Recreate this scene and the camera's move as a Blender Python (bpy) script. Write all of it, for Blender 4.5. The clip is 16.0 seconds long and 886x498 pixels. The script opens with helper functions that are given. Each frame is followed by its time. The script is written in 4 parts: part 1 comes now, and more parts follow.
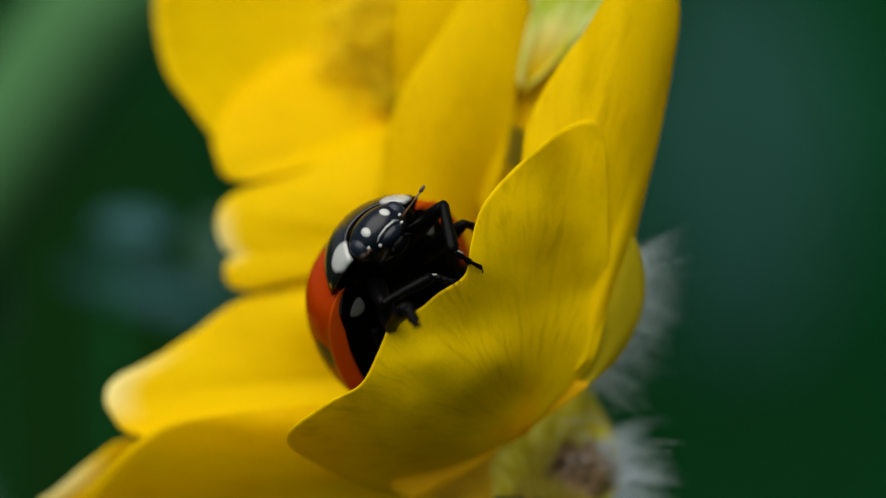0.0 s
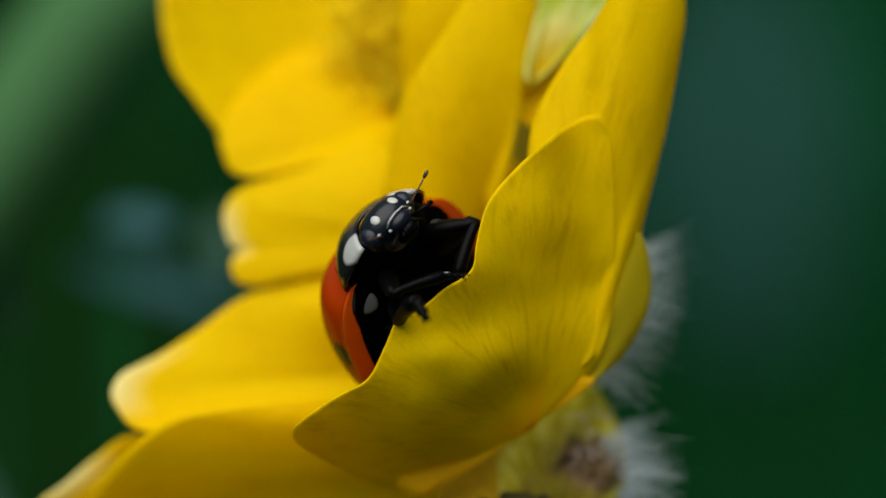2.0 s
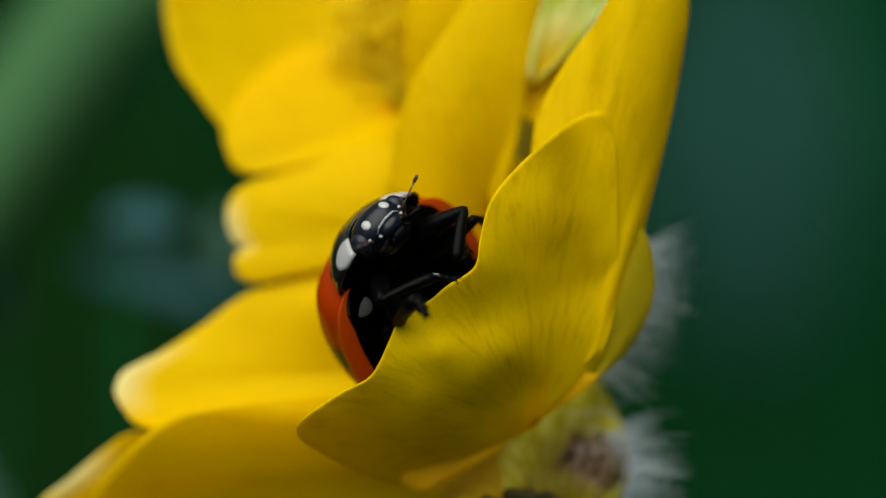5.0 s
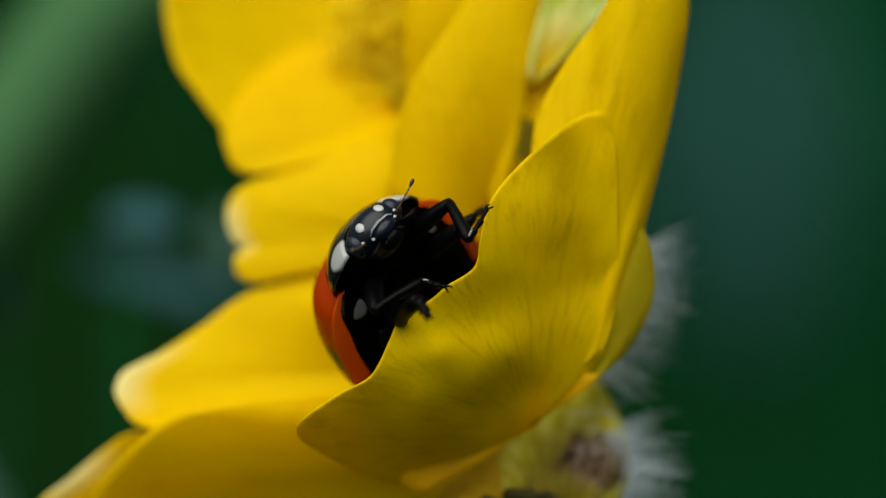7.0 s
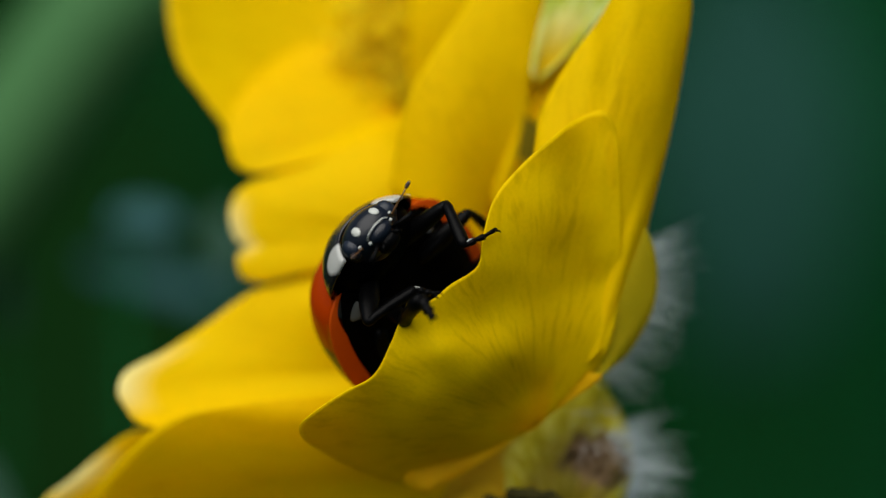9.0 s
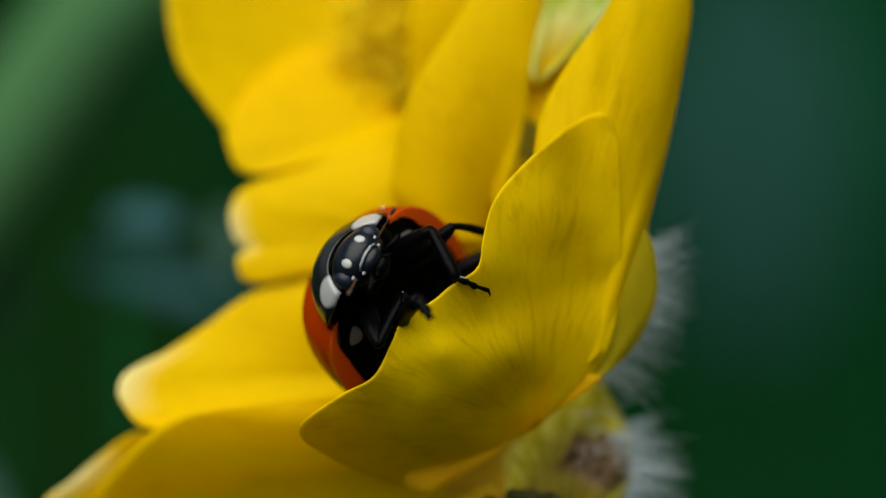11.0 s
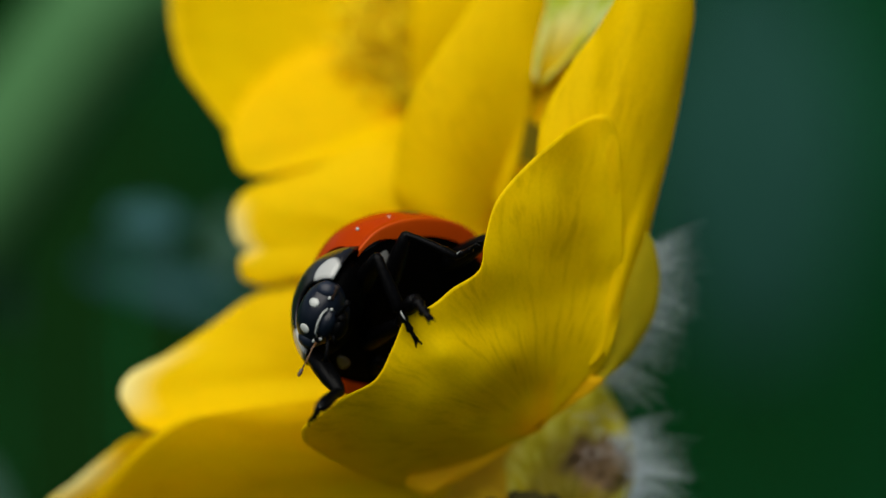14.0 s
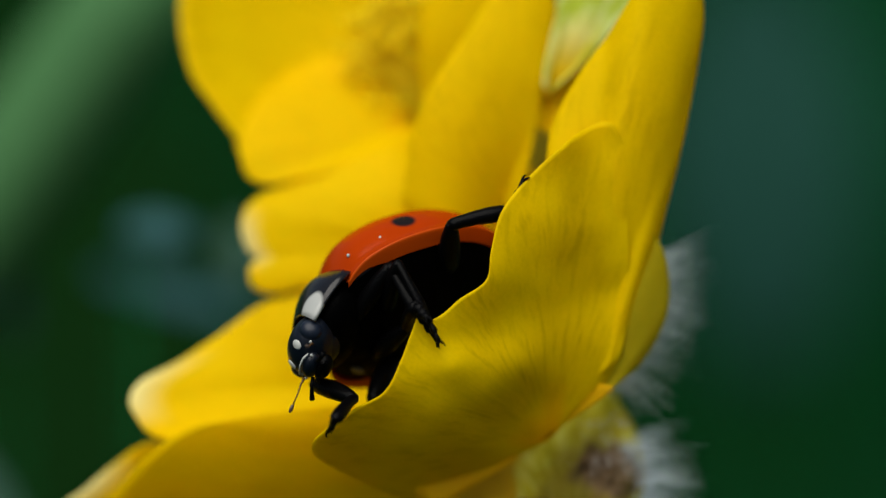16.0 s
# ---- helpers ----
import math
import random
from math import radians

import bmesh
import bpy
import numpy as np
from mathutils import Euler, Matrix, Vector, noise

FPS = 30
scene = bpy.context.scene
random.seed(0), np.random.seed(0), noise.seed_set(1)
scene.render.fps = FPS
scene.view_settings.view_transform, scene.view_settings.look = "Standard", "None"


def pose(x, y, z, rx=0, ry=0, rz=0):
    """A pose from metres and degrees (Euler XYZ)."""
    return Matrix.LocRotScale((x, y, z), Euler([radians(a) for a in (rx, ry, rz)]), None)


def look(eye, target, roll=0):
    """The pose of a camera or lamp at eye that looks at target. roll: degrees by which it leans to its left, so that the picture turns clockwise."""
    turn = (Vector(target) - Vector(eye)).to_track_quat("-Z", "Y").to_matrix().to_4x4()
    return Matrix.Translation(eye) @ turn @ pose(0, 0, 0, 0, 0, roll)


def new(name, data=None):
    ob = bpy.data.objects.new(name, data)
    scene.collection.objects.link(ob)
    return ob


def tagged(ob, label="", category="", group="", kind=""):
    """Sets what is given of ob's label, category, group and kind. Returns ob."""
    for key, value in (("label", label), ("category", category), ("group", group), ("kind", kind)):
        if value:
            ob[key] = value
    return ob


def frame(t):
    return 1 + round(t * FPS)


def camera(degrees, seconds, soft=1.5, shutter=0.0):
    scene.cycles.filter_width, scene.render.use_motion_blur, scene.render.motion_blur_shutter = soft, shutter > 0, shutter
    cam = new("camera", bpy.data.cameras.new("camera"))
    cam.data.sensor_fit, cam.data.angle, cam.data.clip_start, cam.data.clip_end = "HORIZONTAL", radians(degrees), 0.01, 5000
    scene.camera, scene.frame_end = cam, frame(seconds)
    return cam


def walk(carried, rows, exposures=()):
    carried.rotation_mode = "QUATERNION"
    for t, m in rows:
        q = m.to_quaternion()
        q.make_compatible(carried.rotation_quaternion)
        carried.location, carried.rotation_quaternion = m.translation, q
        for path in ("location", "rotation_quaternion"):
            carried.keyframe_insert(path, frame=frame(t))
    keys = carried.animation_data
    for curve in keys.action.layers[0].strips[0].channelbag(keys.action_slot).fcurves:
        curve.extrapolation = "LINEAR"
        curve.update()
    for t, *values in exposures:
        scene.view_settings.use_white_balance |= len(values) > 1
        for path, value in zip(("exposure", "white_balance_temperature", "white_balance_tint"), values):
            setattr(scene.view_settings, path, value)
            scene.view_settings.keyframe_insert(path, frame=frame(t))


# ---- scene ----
MM = 0.001
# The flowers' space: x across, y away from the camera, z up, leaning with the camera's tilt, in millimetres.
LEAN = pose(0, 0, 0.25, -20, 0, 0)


def at(x, y, z):
    return Vector((x, y, z)) * MM


# ---------------------------------------------------------------- camera
cam = camera(9.34, 16.0, soft=1.25, shutter=0.5)
cam.data.dof.use_dof = True
cam.data.dof.focus_distance = 0.1600
cam.data.dof.aperture_fstop = 23.0
# seconds, and how far the hand-held camera has swung sideways and up, in parts of 1/9600 radian
SWING = [(0, -17, 14), (0.5, -14, 11), (1, -8, 10), (1.5, -6, 9), (2, -6, 6), (2.5, -7, 5), (3, -4, 3), (3.5, -3, 0), (4, 0, 0), (6.5, 0, 0), (7, 0, 0), (7.5, 2, -1), (8, 3, -3), (8.5, 5, -3), (9, 5, -1), (11.5, 5, 2), (12, 4, 3), (12.5, 6, 3), (13, 10, 3), (13.5, 10, 3), (14, 9, 5), (14.5, 13, 11), (15, 15, 14), (15.5, 23, 19), (16, 26, 19)]
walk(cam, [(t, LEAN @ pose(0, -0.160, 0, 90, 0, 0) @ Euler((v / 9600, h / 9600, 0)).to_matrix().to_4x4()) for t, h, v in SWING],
     exposures=[(0, 0.53), (16, 0.53)])

# ---------------------------------------------------------------- light
SUN = Vector((-0.22, -0.27, 0.92)).normalized()
world = bpy.data.worlds.new("sky")
scene.world = world
world.use_nodes = True
wn = world.node_tree.nodes
sky = wn.new("ShaderNodeTexSky")
sky.sky_type, sky.sun_disc = "NISHITA", False
sky.sun_elevation = math.asin(SUN.z)
sky.sun_rotation = math.atan2(SUN.x, SUN.y)
world.node_tree.links.new(sky.outputs[0], wn["Background"].inputs[0])
wn["Background"].inputs[1].default_value = 0.038
sun = new("sun", bpy.data.lights.new("sun", "SUN"))
sun.data.energy, sun.data.angle, sun.data.color = 3.4, radians(78), (1.0, 0.96, 0.88)
sun.matrix_world = look(SUN * 3, (0, 0, 0))


# ---------------------------------------------------------------- materials
def material(name, color, rough=0.5, metal=0.0, spec=0.5, coat=0.0):
    m = bpy.data.materials.new(name)
    m.use_nodes = True
    b = m.node_tree.nodes["Principled BSDF"]
    b.inputs["Base Color"].default_value = (*color, 1)
    b.inputs["Roughness"].default_value = rough
    b.inputs["Metallic"].default_value = metal
    b.inputs["Specular IOR Level"].default_value = spec
    b.inputs["Coat Weight"].default_value = coat
    b.inputs["Coat Roughness"].default_value = 0.08
    return m


def node(m, kind, ins=(), **props):
    n = m.node_tree.nodes.new(kind)
    if "operation" in props:
        n.operation = props["operation"]
    if "data_type" in props:
        n.data_type, n.blend_type = props["data_type"], props["blend_type"]
    if "uv_map" in props:
        n.uv_map = props["uv_map"]
    if "interpolation_type" in props:
        n.interpolation_type = props["interpolation_type"]
    for k, v in dict(ins).items():
        if isinstance(v, bpy.types.NodeSocket):
            m.node_tree.links.new(v, n.inputs[k])
        else:
            n.inputs[k].default_value = v
    return n


def ramp(m, fac, stops):
    n = node(m, "ShaderNodeValToRGB", {0: fac})
    e = n.color_ramp.elements
    while len(e) < len(stops):
        e.new(0.5)
    for k, (p, c) in zip(e, stops):
        k.position, k.color = p, (*c, 1) if len(c) == 3 else c
    return n.outputs[0]


def mix(m, fac, a, b, blend="MIX"):
    n = node(m, "ShaderNodeMix", {0: fac, 6: a, 7: b}, data_type="RGBA", blend_type=blend)
    return n.outputs[2]


def rgba(*c):
    return (*c, 1)


def bump(m, height, strength, dist=0.0001):
    n = node(m, "ShaderNodeBump", {"Strength": strength, "Distance": dist, "Height": height})
    m.node_tree.links.new(n.outputs[0], m.node_tree.nodes["Principled BSDF"].inputs["Normal"])


def base(m, socket):
    m.node_tree.links.new(socket, m.node_tree.nodes["Principled BSDF"].inputs["Base Color"])


def leafy(m, colour, share):
    """Lets light through a thin leaf or petal."""
    nt = m.node_tree
    t = node(m, "ShaderNodeBsdfTranslucent", {0: colour})
    s = node(m, "ShaderNodeMixShader", {0: share, 1: nt.nodes["Principled BSDF"].outputs[0], 2: t.outputs[0]})
    nt.links.new(s.outputs[0], nt.nodes["Material Output"].inputs[0])


def petal_material(name, tip=0.0, claw_edge=0.0, ground=(0.90, 0.635, 0.0), vein_colour=(0.81, 0.562, 0.0), share=0.5):
    m = material(name, (0.8, 0.5, 0.0), 0.45, spec=0.025)
    uv = node(m, "ShaderNodeUVMap", uv_map="UVMap")
    xyz = node(m, "ShaderNodeSeparateXYZ", {0: uv.outputs[0]})
    # veins run out from the claw; u is spread over the petal, v goes outwards
    wob = node(m, "ShaderNodeTexNoise", {"Vector": uv.outputs[0], "Scale": 4.0, "Detail": 3.0})
    along = node(m, "ShaderNodeMath", {0: wob.outputs[0], 1: 0.035}, operation="MULTIPLY")
    u = node(m, "ShaderNodeMath", {0: xyz.outputs[0], 1: along.outputs[0]}, operation="ADD")
    # they break up along their way
    run = node(m, "ShaderNodeMath", {0: xyz.outputs[1], 1: 0.09}, operation="MULTIPLY")
    comb = node(m, "ShaderNodeCombineXYZ", {0: u.outputs[0], 1: run.outputs[0]})
    vein = node(m, "ShaderNodeTexNoise", {"Vector": comb.outputs[0], "Scale": 62.0, "Detail": 2.0, "Roughness": 0.6})
    veins = node(m, "ShaderNodeMapRange", {0: vein.outputs[0], 1: 0.48, 2: 0.68, 3: 0.0, 4: 1.0})
    obj = node(m, "ShaderNodeTexCoord")
    patch = node(m, "ShaderNodeTexNoise", {"Vector": obj.outputs["Object"], "Scale": 420.0, "Detail": 4.0})
    grain = node(m, "ShaderNodeTexNoise", {"Vector": obj.outputs["Object"], "Scale": 9000.0, "Detail": 2.0})
    c = mix(m, veins.outputs[0], rgba(*ground), rgba(*vein_colour))
    c = mix(m, ramp(m, patch.outputs[0], [(0.35, (0, 0, 0)), (0.7, (1, 1, 1))]), c, rgba(ground[0], ground[1] * 1.035, 0.0))
    c = mix(m, 0.22, c, ramp(m, grain.outputs[0], [(0.35, (0.80, 0.80, 0.80)), (0.65, (1, 1, 1))]), "MULTIPLY")
    claw = node(m, "ShaderNodeMapRange", {0: xyz.outputs[1], 1: 0.22, 2: 0.03, 3: 0.0, 4: 0.6})
    c = mix(m, claw.outputs[0], c, rgba(0.82, 0.37, 0.002))
    if claw_edge:
        side = node(m, "ShaderNodeSeparateXYZ", {0: node(m, "ShaderNodeUVMap", uv_map="Rim").outputs[0]})
        lo = node(m, "ShaderNodeMapRange", {0: side.outputs[0], 1: 0.07, 2: 0.0, 3: 0.0, 4: claw_edge}, interpolation_type="SMOOTHSTEP")
        hi = node(m, "ShaderNodeMapRange", {0: side.outputs[0], 1: 0.93, 2: 1.0, 3: 0.0, 4: claw_edge}, interpolation_type="SMOOTHSTEP")
        c = mix(m, node(m, "ShaderNodeMath", {0: lo.outputs[0], 1: hi.outputs[0]}, operation="MAXIMUM").outputs[0], c, rgba(0.82, 0.37, 0.002))
    # the whitish sheen on petal tips is put into the colour as a pale edge
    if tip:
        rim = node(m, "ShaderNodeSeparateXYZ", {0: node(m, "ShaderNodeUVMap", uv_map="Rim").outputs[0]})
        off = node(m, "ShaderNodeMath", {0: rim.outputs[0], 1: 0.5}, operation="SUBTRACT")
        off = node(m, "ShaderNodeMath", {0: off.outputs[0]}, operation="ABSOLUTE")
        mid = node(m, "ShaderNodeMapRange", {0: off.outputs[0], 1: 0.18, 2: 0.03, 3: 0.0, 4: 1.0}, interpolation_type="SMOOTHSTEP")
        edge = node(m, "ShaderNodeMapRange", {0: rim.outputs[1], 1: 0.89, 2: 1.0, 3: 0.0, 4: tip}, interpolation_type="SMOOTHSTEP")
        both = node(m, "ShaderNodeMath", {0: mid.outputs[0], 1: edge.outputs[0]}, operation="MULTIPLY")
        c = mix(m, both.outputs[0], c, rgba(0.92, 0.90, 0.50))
    base(m, c)
    h = node(m, "ShaderNodeMath", {0: veins.outputs[0], 1: grain.outputs[0]}, operation="ADD")
    bump(m, h.outputs[0], 0.06, 0.00004)
    leafy(m, c, share)
    return m


def plant_material(name, dark, light, scale, rough=0.5, share=0.25, spec=0.4, relief=0.3):
    m = material(name, light, rough, spec=spec)
    obj = node(m, "ShaderNodeTexCoord")
    n = node(m, "ShaderNodeTexNoise", {"Vector": obj.outputs["Object"], "Scale": scale, "Detail": 5.0})
    f = node(m, "ShaderNodeTexNoise", {"Vector": obj.outputs["Object"], "Scale": scale * 12, "Detail": 3.0})
    g = node(m, "ShaderNodeNewGeometry")
    a = node(m, "ShaderNodeMath", {0: n.outputs[0], 1: g.outputs["Random Per Island"]}, operation="ADD")
    c = ramp(m, node(m, "ShaderNodeMath", {0: a.outputs[0], 1: 0.5}, operation="MULTIPLY").outputs[0], [(0.3, dark), (0.7, light)])
    base(m, c)
    bump(m, f.outputs[0], relief, 0.00015)
    if share:
        leafy(m, c, share)
    return m


def pale_sepal_material(name):
    m = material(name, (0.8, 0.8, 0.5), 0.5, spec=0.15)
    uv = node(m, "ShaderNodeUVMap", uv_map="UVMap")
    xyz = node(m, "ShaderNodeSeparateXYZ", {0: uv.outputs[0]})
    comb = node(m, "ShaderNodeCombineXYZ", {0: xyz.outputs[0], 1: node(m, "ShaderNodeMath", {0: xyz.outputs[1], 1: 0.12}, operation="MULTIPLY").outputs[0]})
    streak = node(m, "ShaderNodeTexNoise", {"Vector": comb.outputs[0], "Scale": 26.0, "Detail": 3.0})
    c = ramp(m, streak.outputs[0], [(0.38, (0.50, 0.60, 0.04)), (0.62, (0.80, 0.87, 0.38))])
    foot = node(m, "ShaderNodeMapRange", {0: xyz.outputs[1], 1: 0.72, 2: 0.22, 3: 0.0, 4: 1.0})
    c = mix(m, foot.outputs[0], c, rgba(0.80, 0.60, 0.0))
    base(m, c)
    bump(m, streak.outputs[0], 0.3, 0.00006)
    leafy(m, c, 0.6)
    return m


def withered_sepal_material(name, blotch):
    """A streaked green-yellow sepal, shade painted in towards its foot, with a brown withered blotch: (x, y, z, radius)
    on the sepal, in millimetres.
    """
    m = material(name, (0.7, 0.65, 0.1), 0.6, spec=0.1)
    uv = node(m, "ShaderNodeUVMap", uv_map="UVMap")
    xyz = node(m, "ShaderNodeSeparateXYZ", {0: uv.outputs[0]})
    comb = node(m, "ShaderNodeCombineXYZ", {0: xyz.outputs[0], 1: node(m, "ShaderNodeMath", {0: xyz.outputs[1], 1: 0.25}, operation="MULTIPLY").outputs[0]})
    streak = node(m, "ShaderNodeTexNoise", {"Vector": comb.outputs[0], "Scale": 20.0, "Detail": 4.0})
    obj = node(m, "ShaderNodeTexCoord")
    patch = node(m, "ShaderNodeTexNoise", {"Vector": obj.outputs["Object"], "Scale": 900.0, "Detail": 4.0})
    c = ramp(m, streak.outputs[0], [(0.36, (0.42, 0.38, 0.010)), (0.5, (0.56, 0.52, 0.02)), (0.66, (0.70, 0.69, 0.11))])
    c = mix(m, ramp(m, patch.outputs[0], [(0.48, (0, 0, 0)), (0.75, (0.7, 0.7, 0.7))]), c, rgba(0.30, 0.21, 0.006))
    # the shade over the sepal's lower part is painted in, darkest at its foot
    low_shade = node(m, "ShaderNodeMapRange", {0: xyz.outputs[1], 1: 0.92, 2: 0.55, 3: 0.0, 4: 0.9}, interpolation_type="SMOOTHSTEP")
    c = mix(m, low_shade.outputs[0], c, rgba(0.15, 0.11, 0.005))
    d = node(m, "ShaderNodeVectorMath", {0: obj.outputs["Object"], 1: tuple(a * MM for a in blotch[:3])}, operation="SUBTRACT")
    d = node(m, "ShaderNodeVectorMath", {0: d.outputs[0], 1: (1, 0.4, 1.2)}, operation="MULTIPLY")
    d = node(m, "ShaderNodeVectorMath", {0: d.outputs[0]}, operation="LENGTH")
    wob = node(m, "ShaderNodeMath", {0: streak.outputs[0], 1: patch.outputs[0]}, operation="ADD")
    wob = node(m, "ShaderNodeMath", {0: wob.outputs[0], 1: blotch[3] * MM * 0.9}, operation="MULTIPLY")
    d = node(m, "ShaderNodeMath", {0: d.outputs["Value"], 1: wob.outputs[0]}, operation="ADD")
    f = node(m, "ShaderNodeMapRange", {0: d.outputs[0], 1: blotch[3] * MM * 2.1, 2: blotch[3] * MM * 1.5, 3: 0.0, 4: 0.9}, interpolation_type="SMOOTHSTEP")
    brown = ramp(m, patch.outputs[0], [(0.35, (0.030, 0.016, 0.010)), (0.65, (0.24, 0.15, 0.085))])
    c = mix(m, f.outputs[0], c, brown)
    base(m, c)
    bump(m, streak.outputs[0], 0.6, 0.00010)
    leafy(m, c, 0.35)
    return m


PETAL = petal_material("petal_yellow")
CUP_PETAL = petal_material("petal_cupped", claw_edge=0.45, ground=(0.845, 0.602, 0.0), vein_colour=(0.67, 0.462, 0.0), share=0.42)
PETAL_OUTER = petal_material("petal_outer", ground=(0.86, 0.605, 0.0), vein_colour=(0.72, 0.49, 0.0), share=0.45)
SEPAL_STREAKED = pale_sepal_material("sepal_streaked")
# petals whose tips carry painted sheen
PETAL_SHEEN = petal_material("petal_sheen_edged", 0.68, ground=(0.92, 0.655, 0.0), vein_colour=(0.85, 0.595, 0.0))
SEPAL = plant_material("sepal_green_yellow", (0.60, 0.50, 0.008), (0.74, 0.62, 0.015), 900.0, 0.6, 0.6, 0.1)
CLAW = plant_material("claw_orange", (0.80, 0.46, 0.002), (0.86, 0.56, 0.003), 500.0, 0.5, 0.55, 0.05, 0.2)
# darker copy of the sepal colour, shade of the gap included
OLIVE_SHADE = plant_material("sepal_olive_shade", (0.17, 0.145, 0.004), (0.30, 0.25, 0.01), 900.0, 0.7, 0.2, 0.1)
SEPAL_AMBER = plant_material("sepal_amber", (0.46, 0.27, 0.004), (0.76, 0.52, 0.010), 1500.0, 0.6, 0.4, 0.15, 0.8)
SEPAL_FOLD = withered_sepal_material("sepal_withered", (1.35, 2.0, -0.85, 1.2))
SEPAL_PALE = plant_material("sepal_pale", (0.68, 0.70, 0.10), (0.96, 0.98, 0.76), 1300.0, 0.5, 0.65, 0.15, 0.6)
HAIR = material("hair_white", (0.70, 0.80, 0.82), 0.5, spec=0.3)
HAIR_BROWN = material("hair_brown", (0.40, 0.34, 0.28), 0.5, spec=0.2)
DARK = plant_material("lump_dark", (0.005, 0.006, 0.002), (0.040, 0.036, 0.010), 1500.0, 0.8, 0, 0.05)
ANTHER = plant_material("anther", (0.90, 0.76, 0.01), (0.97, 0.86, 0.03), 1200.0, 0.6, 0.7, 0.1)
STEM = plant_material("stem_green", (0.04, 0.09, 0.02), (0.09, 0.16, 0.05), 400.0, 0.5, 0.1)
BLADE = plant_material("grass_green", (0.003, 0.047, 0.011), (0.008, 0.108, 0.034), 60.0, 0.7, spec=0.0)
STALK = plant_material("stalk_green", (0.024, 0.100, 0.026), (0.045, 0.140, 0.045), 300.0, 0.6, 0.1, 0.15)
# the bluish sky sheen of these leaves is put into the base colour
LEAF_SHEEN = plant_material("leaf_sky_sheen", (0.022, 0.075, 0.080), (0.036, 0.115, 0.125), 120.0, 0.6, 0.15, 0.1)
LEAF_FAR = plant_material("leaf_dark_bluish", (0.010, 0.043, 0.031), (0.015, 0.066, 0.050), 120.0, 0.6, 0.15, 0.03)
# lighter leaf copy, with the light it catches painted into the colour
LEAF_LIT = plant_material("leaf_lit_grey", (0.030, 0.085, 0.060), (0.055, 0.125, 0.095), 200.0, 0.6, 0.15, 0.15)
SOIL = plant_material("meadow_floor", (0.002, 0.010, 0.0015), (0.004, 0.020, 0.004), 30.0, 0.9, 0, 0.0)
BELLY = material("belly_black", (0.0006, 0.0006, 0.0006), 0.45, spec=0.012)
LEG = material("leg_black", (0.0012, 0.0012, 0.0013), 0.34, spec=0.05)
PALE = material("mark_white", (0.36, 0.38, 0.35), 0.4)
GREY = material("mark_grey", (0.056, 0.058, 0.053), 0.5)
BROWN = material("feeler_brown", (0.10, 0.045, 0.012), 0.4)
CLUB = material("feeler_club", (0.05, 0.03, 0.02), 0.5)
FACE = material("face_blue_black", (0.0025, 0.0045, 0.009), 0.32, spec=0.27)
EYE = material("eye_black", (0.005, 0.009, 0.018), 0.40, spec=0.3)
for dark_skin in (BELLY, LEG, FACE):
    tc = node(dark_skin, "ShaderNodeTexCoord")
    pits = node(dark_skin, "ShaderNodeTexNoise", {"Vector": tc.outputs["Object"], "Scale": 14000.0, "Detail": 3.0})
    bump(dark_skin, pits.outputs[0], 0.12 if dark_skin == FACE else 0.3, 0.00005)


def spotted(name, ground, mark, spots, soft=0.06, **kw):
    """A shell material with marks at places of the shell itself: (x, y, z, radius, stretch along x) in millimetres."""
    m = material(name, ground, **kw)
    tc = node(m, "ShaderNodeTexCoord")
    out = None
    for x, y, z, r, s in spots:
        d = node(m, "ShaderNodeVectorMath", {0: tc.outputs["Object"], 1: (x * MM, y * MM, z * MM)}, operation="SUBTRACT")
        d = node(m, "ShaderNodeVectorMath", {0: d.outputs[0], 1: (1 / s, 1, 1)}, operation="MULTIPLY")
        d = node(m, "ShaderNodeVectorMath", {0: d.outputs[0]}, operation="LENGTH")
        f = node(m, "ShaderNodeMapRange", {0: d.outputs["Value"], 1: (r + soft) * MM, 2: (r - soft) * MM, 3: 0.0, 4: 1.0})
        out = f.outputs[0] if out is None else node(m, "ShaderNodeMath", {0: out, 1: f.outputs[0]}, operation="MAXIMUM").outputs[0]
    n = node(m, "ShaderNodeTexNoise", {"Vector": tc.outputs["Object"], "Scale": 500.0, "Detail": 4.0})
    c = mix(m, n.outputs[0], rgba(*[a * 0.8 for a in ground]), rgba(*[min(1, a * 1.15) for a in ground]))
    base(m, mix(m, out, c, rgba(*mark)))
    f = node(m, "ShaderNodeTexNoise", {"Vector": tc.outputs["Object"], "Scale": 9000.0, "Detail": 2.0})
    bump(m, f.outputs[0], 0.06, 0.00004)
    return m


RED = (0.29, 0.027, 0.0005)
ELYTRON = spotted("wing_case_red", RED, (0.01, 0.008, 0.008), [
    (1.5, 0, 1.75, 0.62, 1.0), (-0.55, 2.76, 0.85, 0.36, 1.0), (-0.3, -2.95, 0.55, 0.45, 1.0), (-0.9, 1.0, 2.35, 0.36, 1.0), (-0.9, -1.0, 2.35, 0.36, 1.0),
    (-2.7, 1.35, 1.5, 0.5, 1.0), (-2.7, -1.35, 1.5, 0.5, 1.0)], rough=0.22, spec=0.02, coat=0.06)
RIM = material("wing_rim_orange", (0.40, 0.050, 0.001), 0.45, spec=0.10)
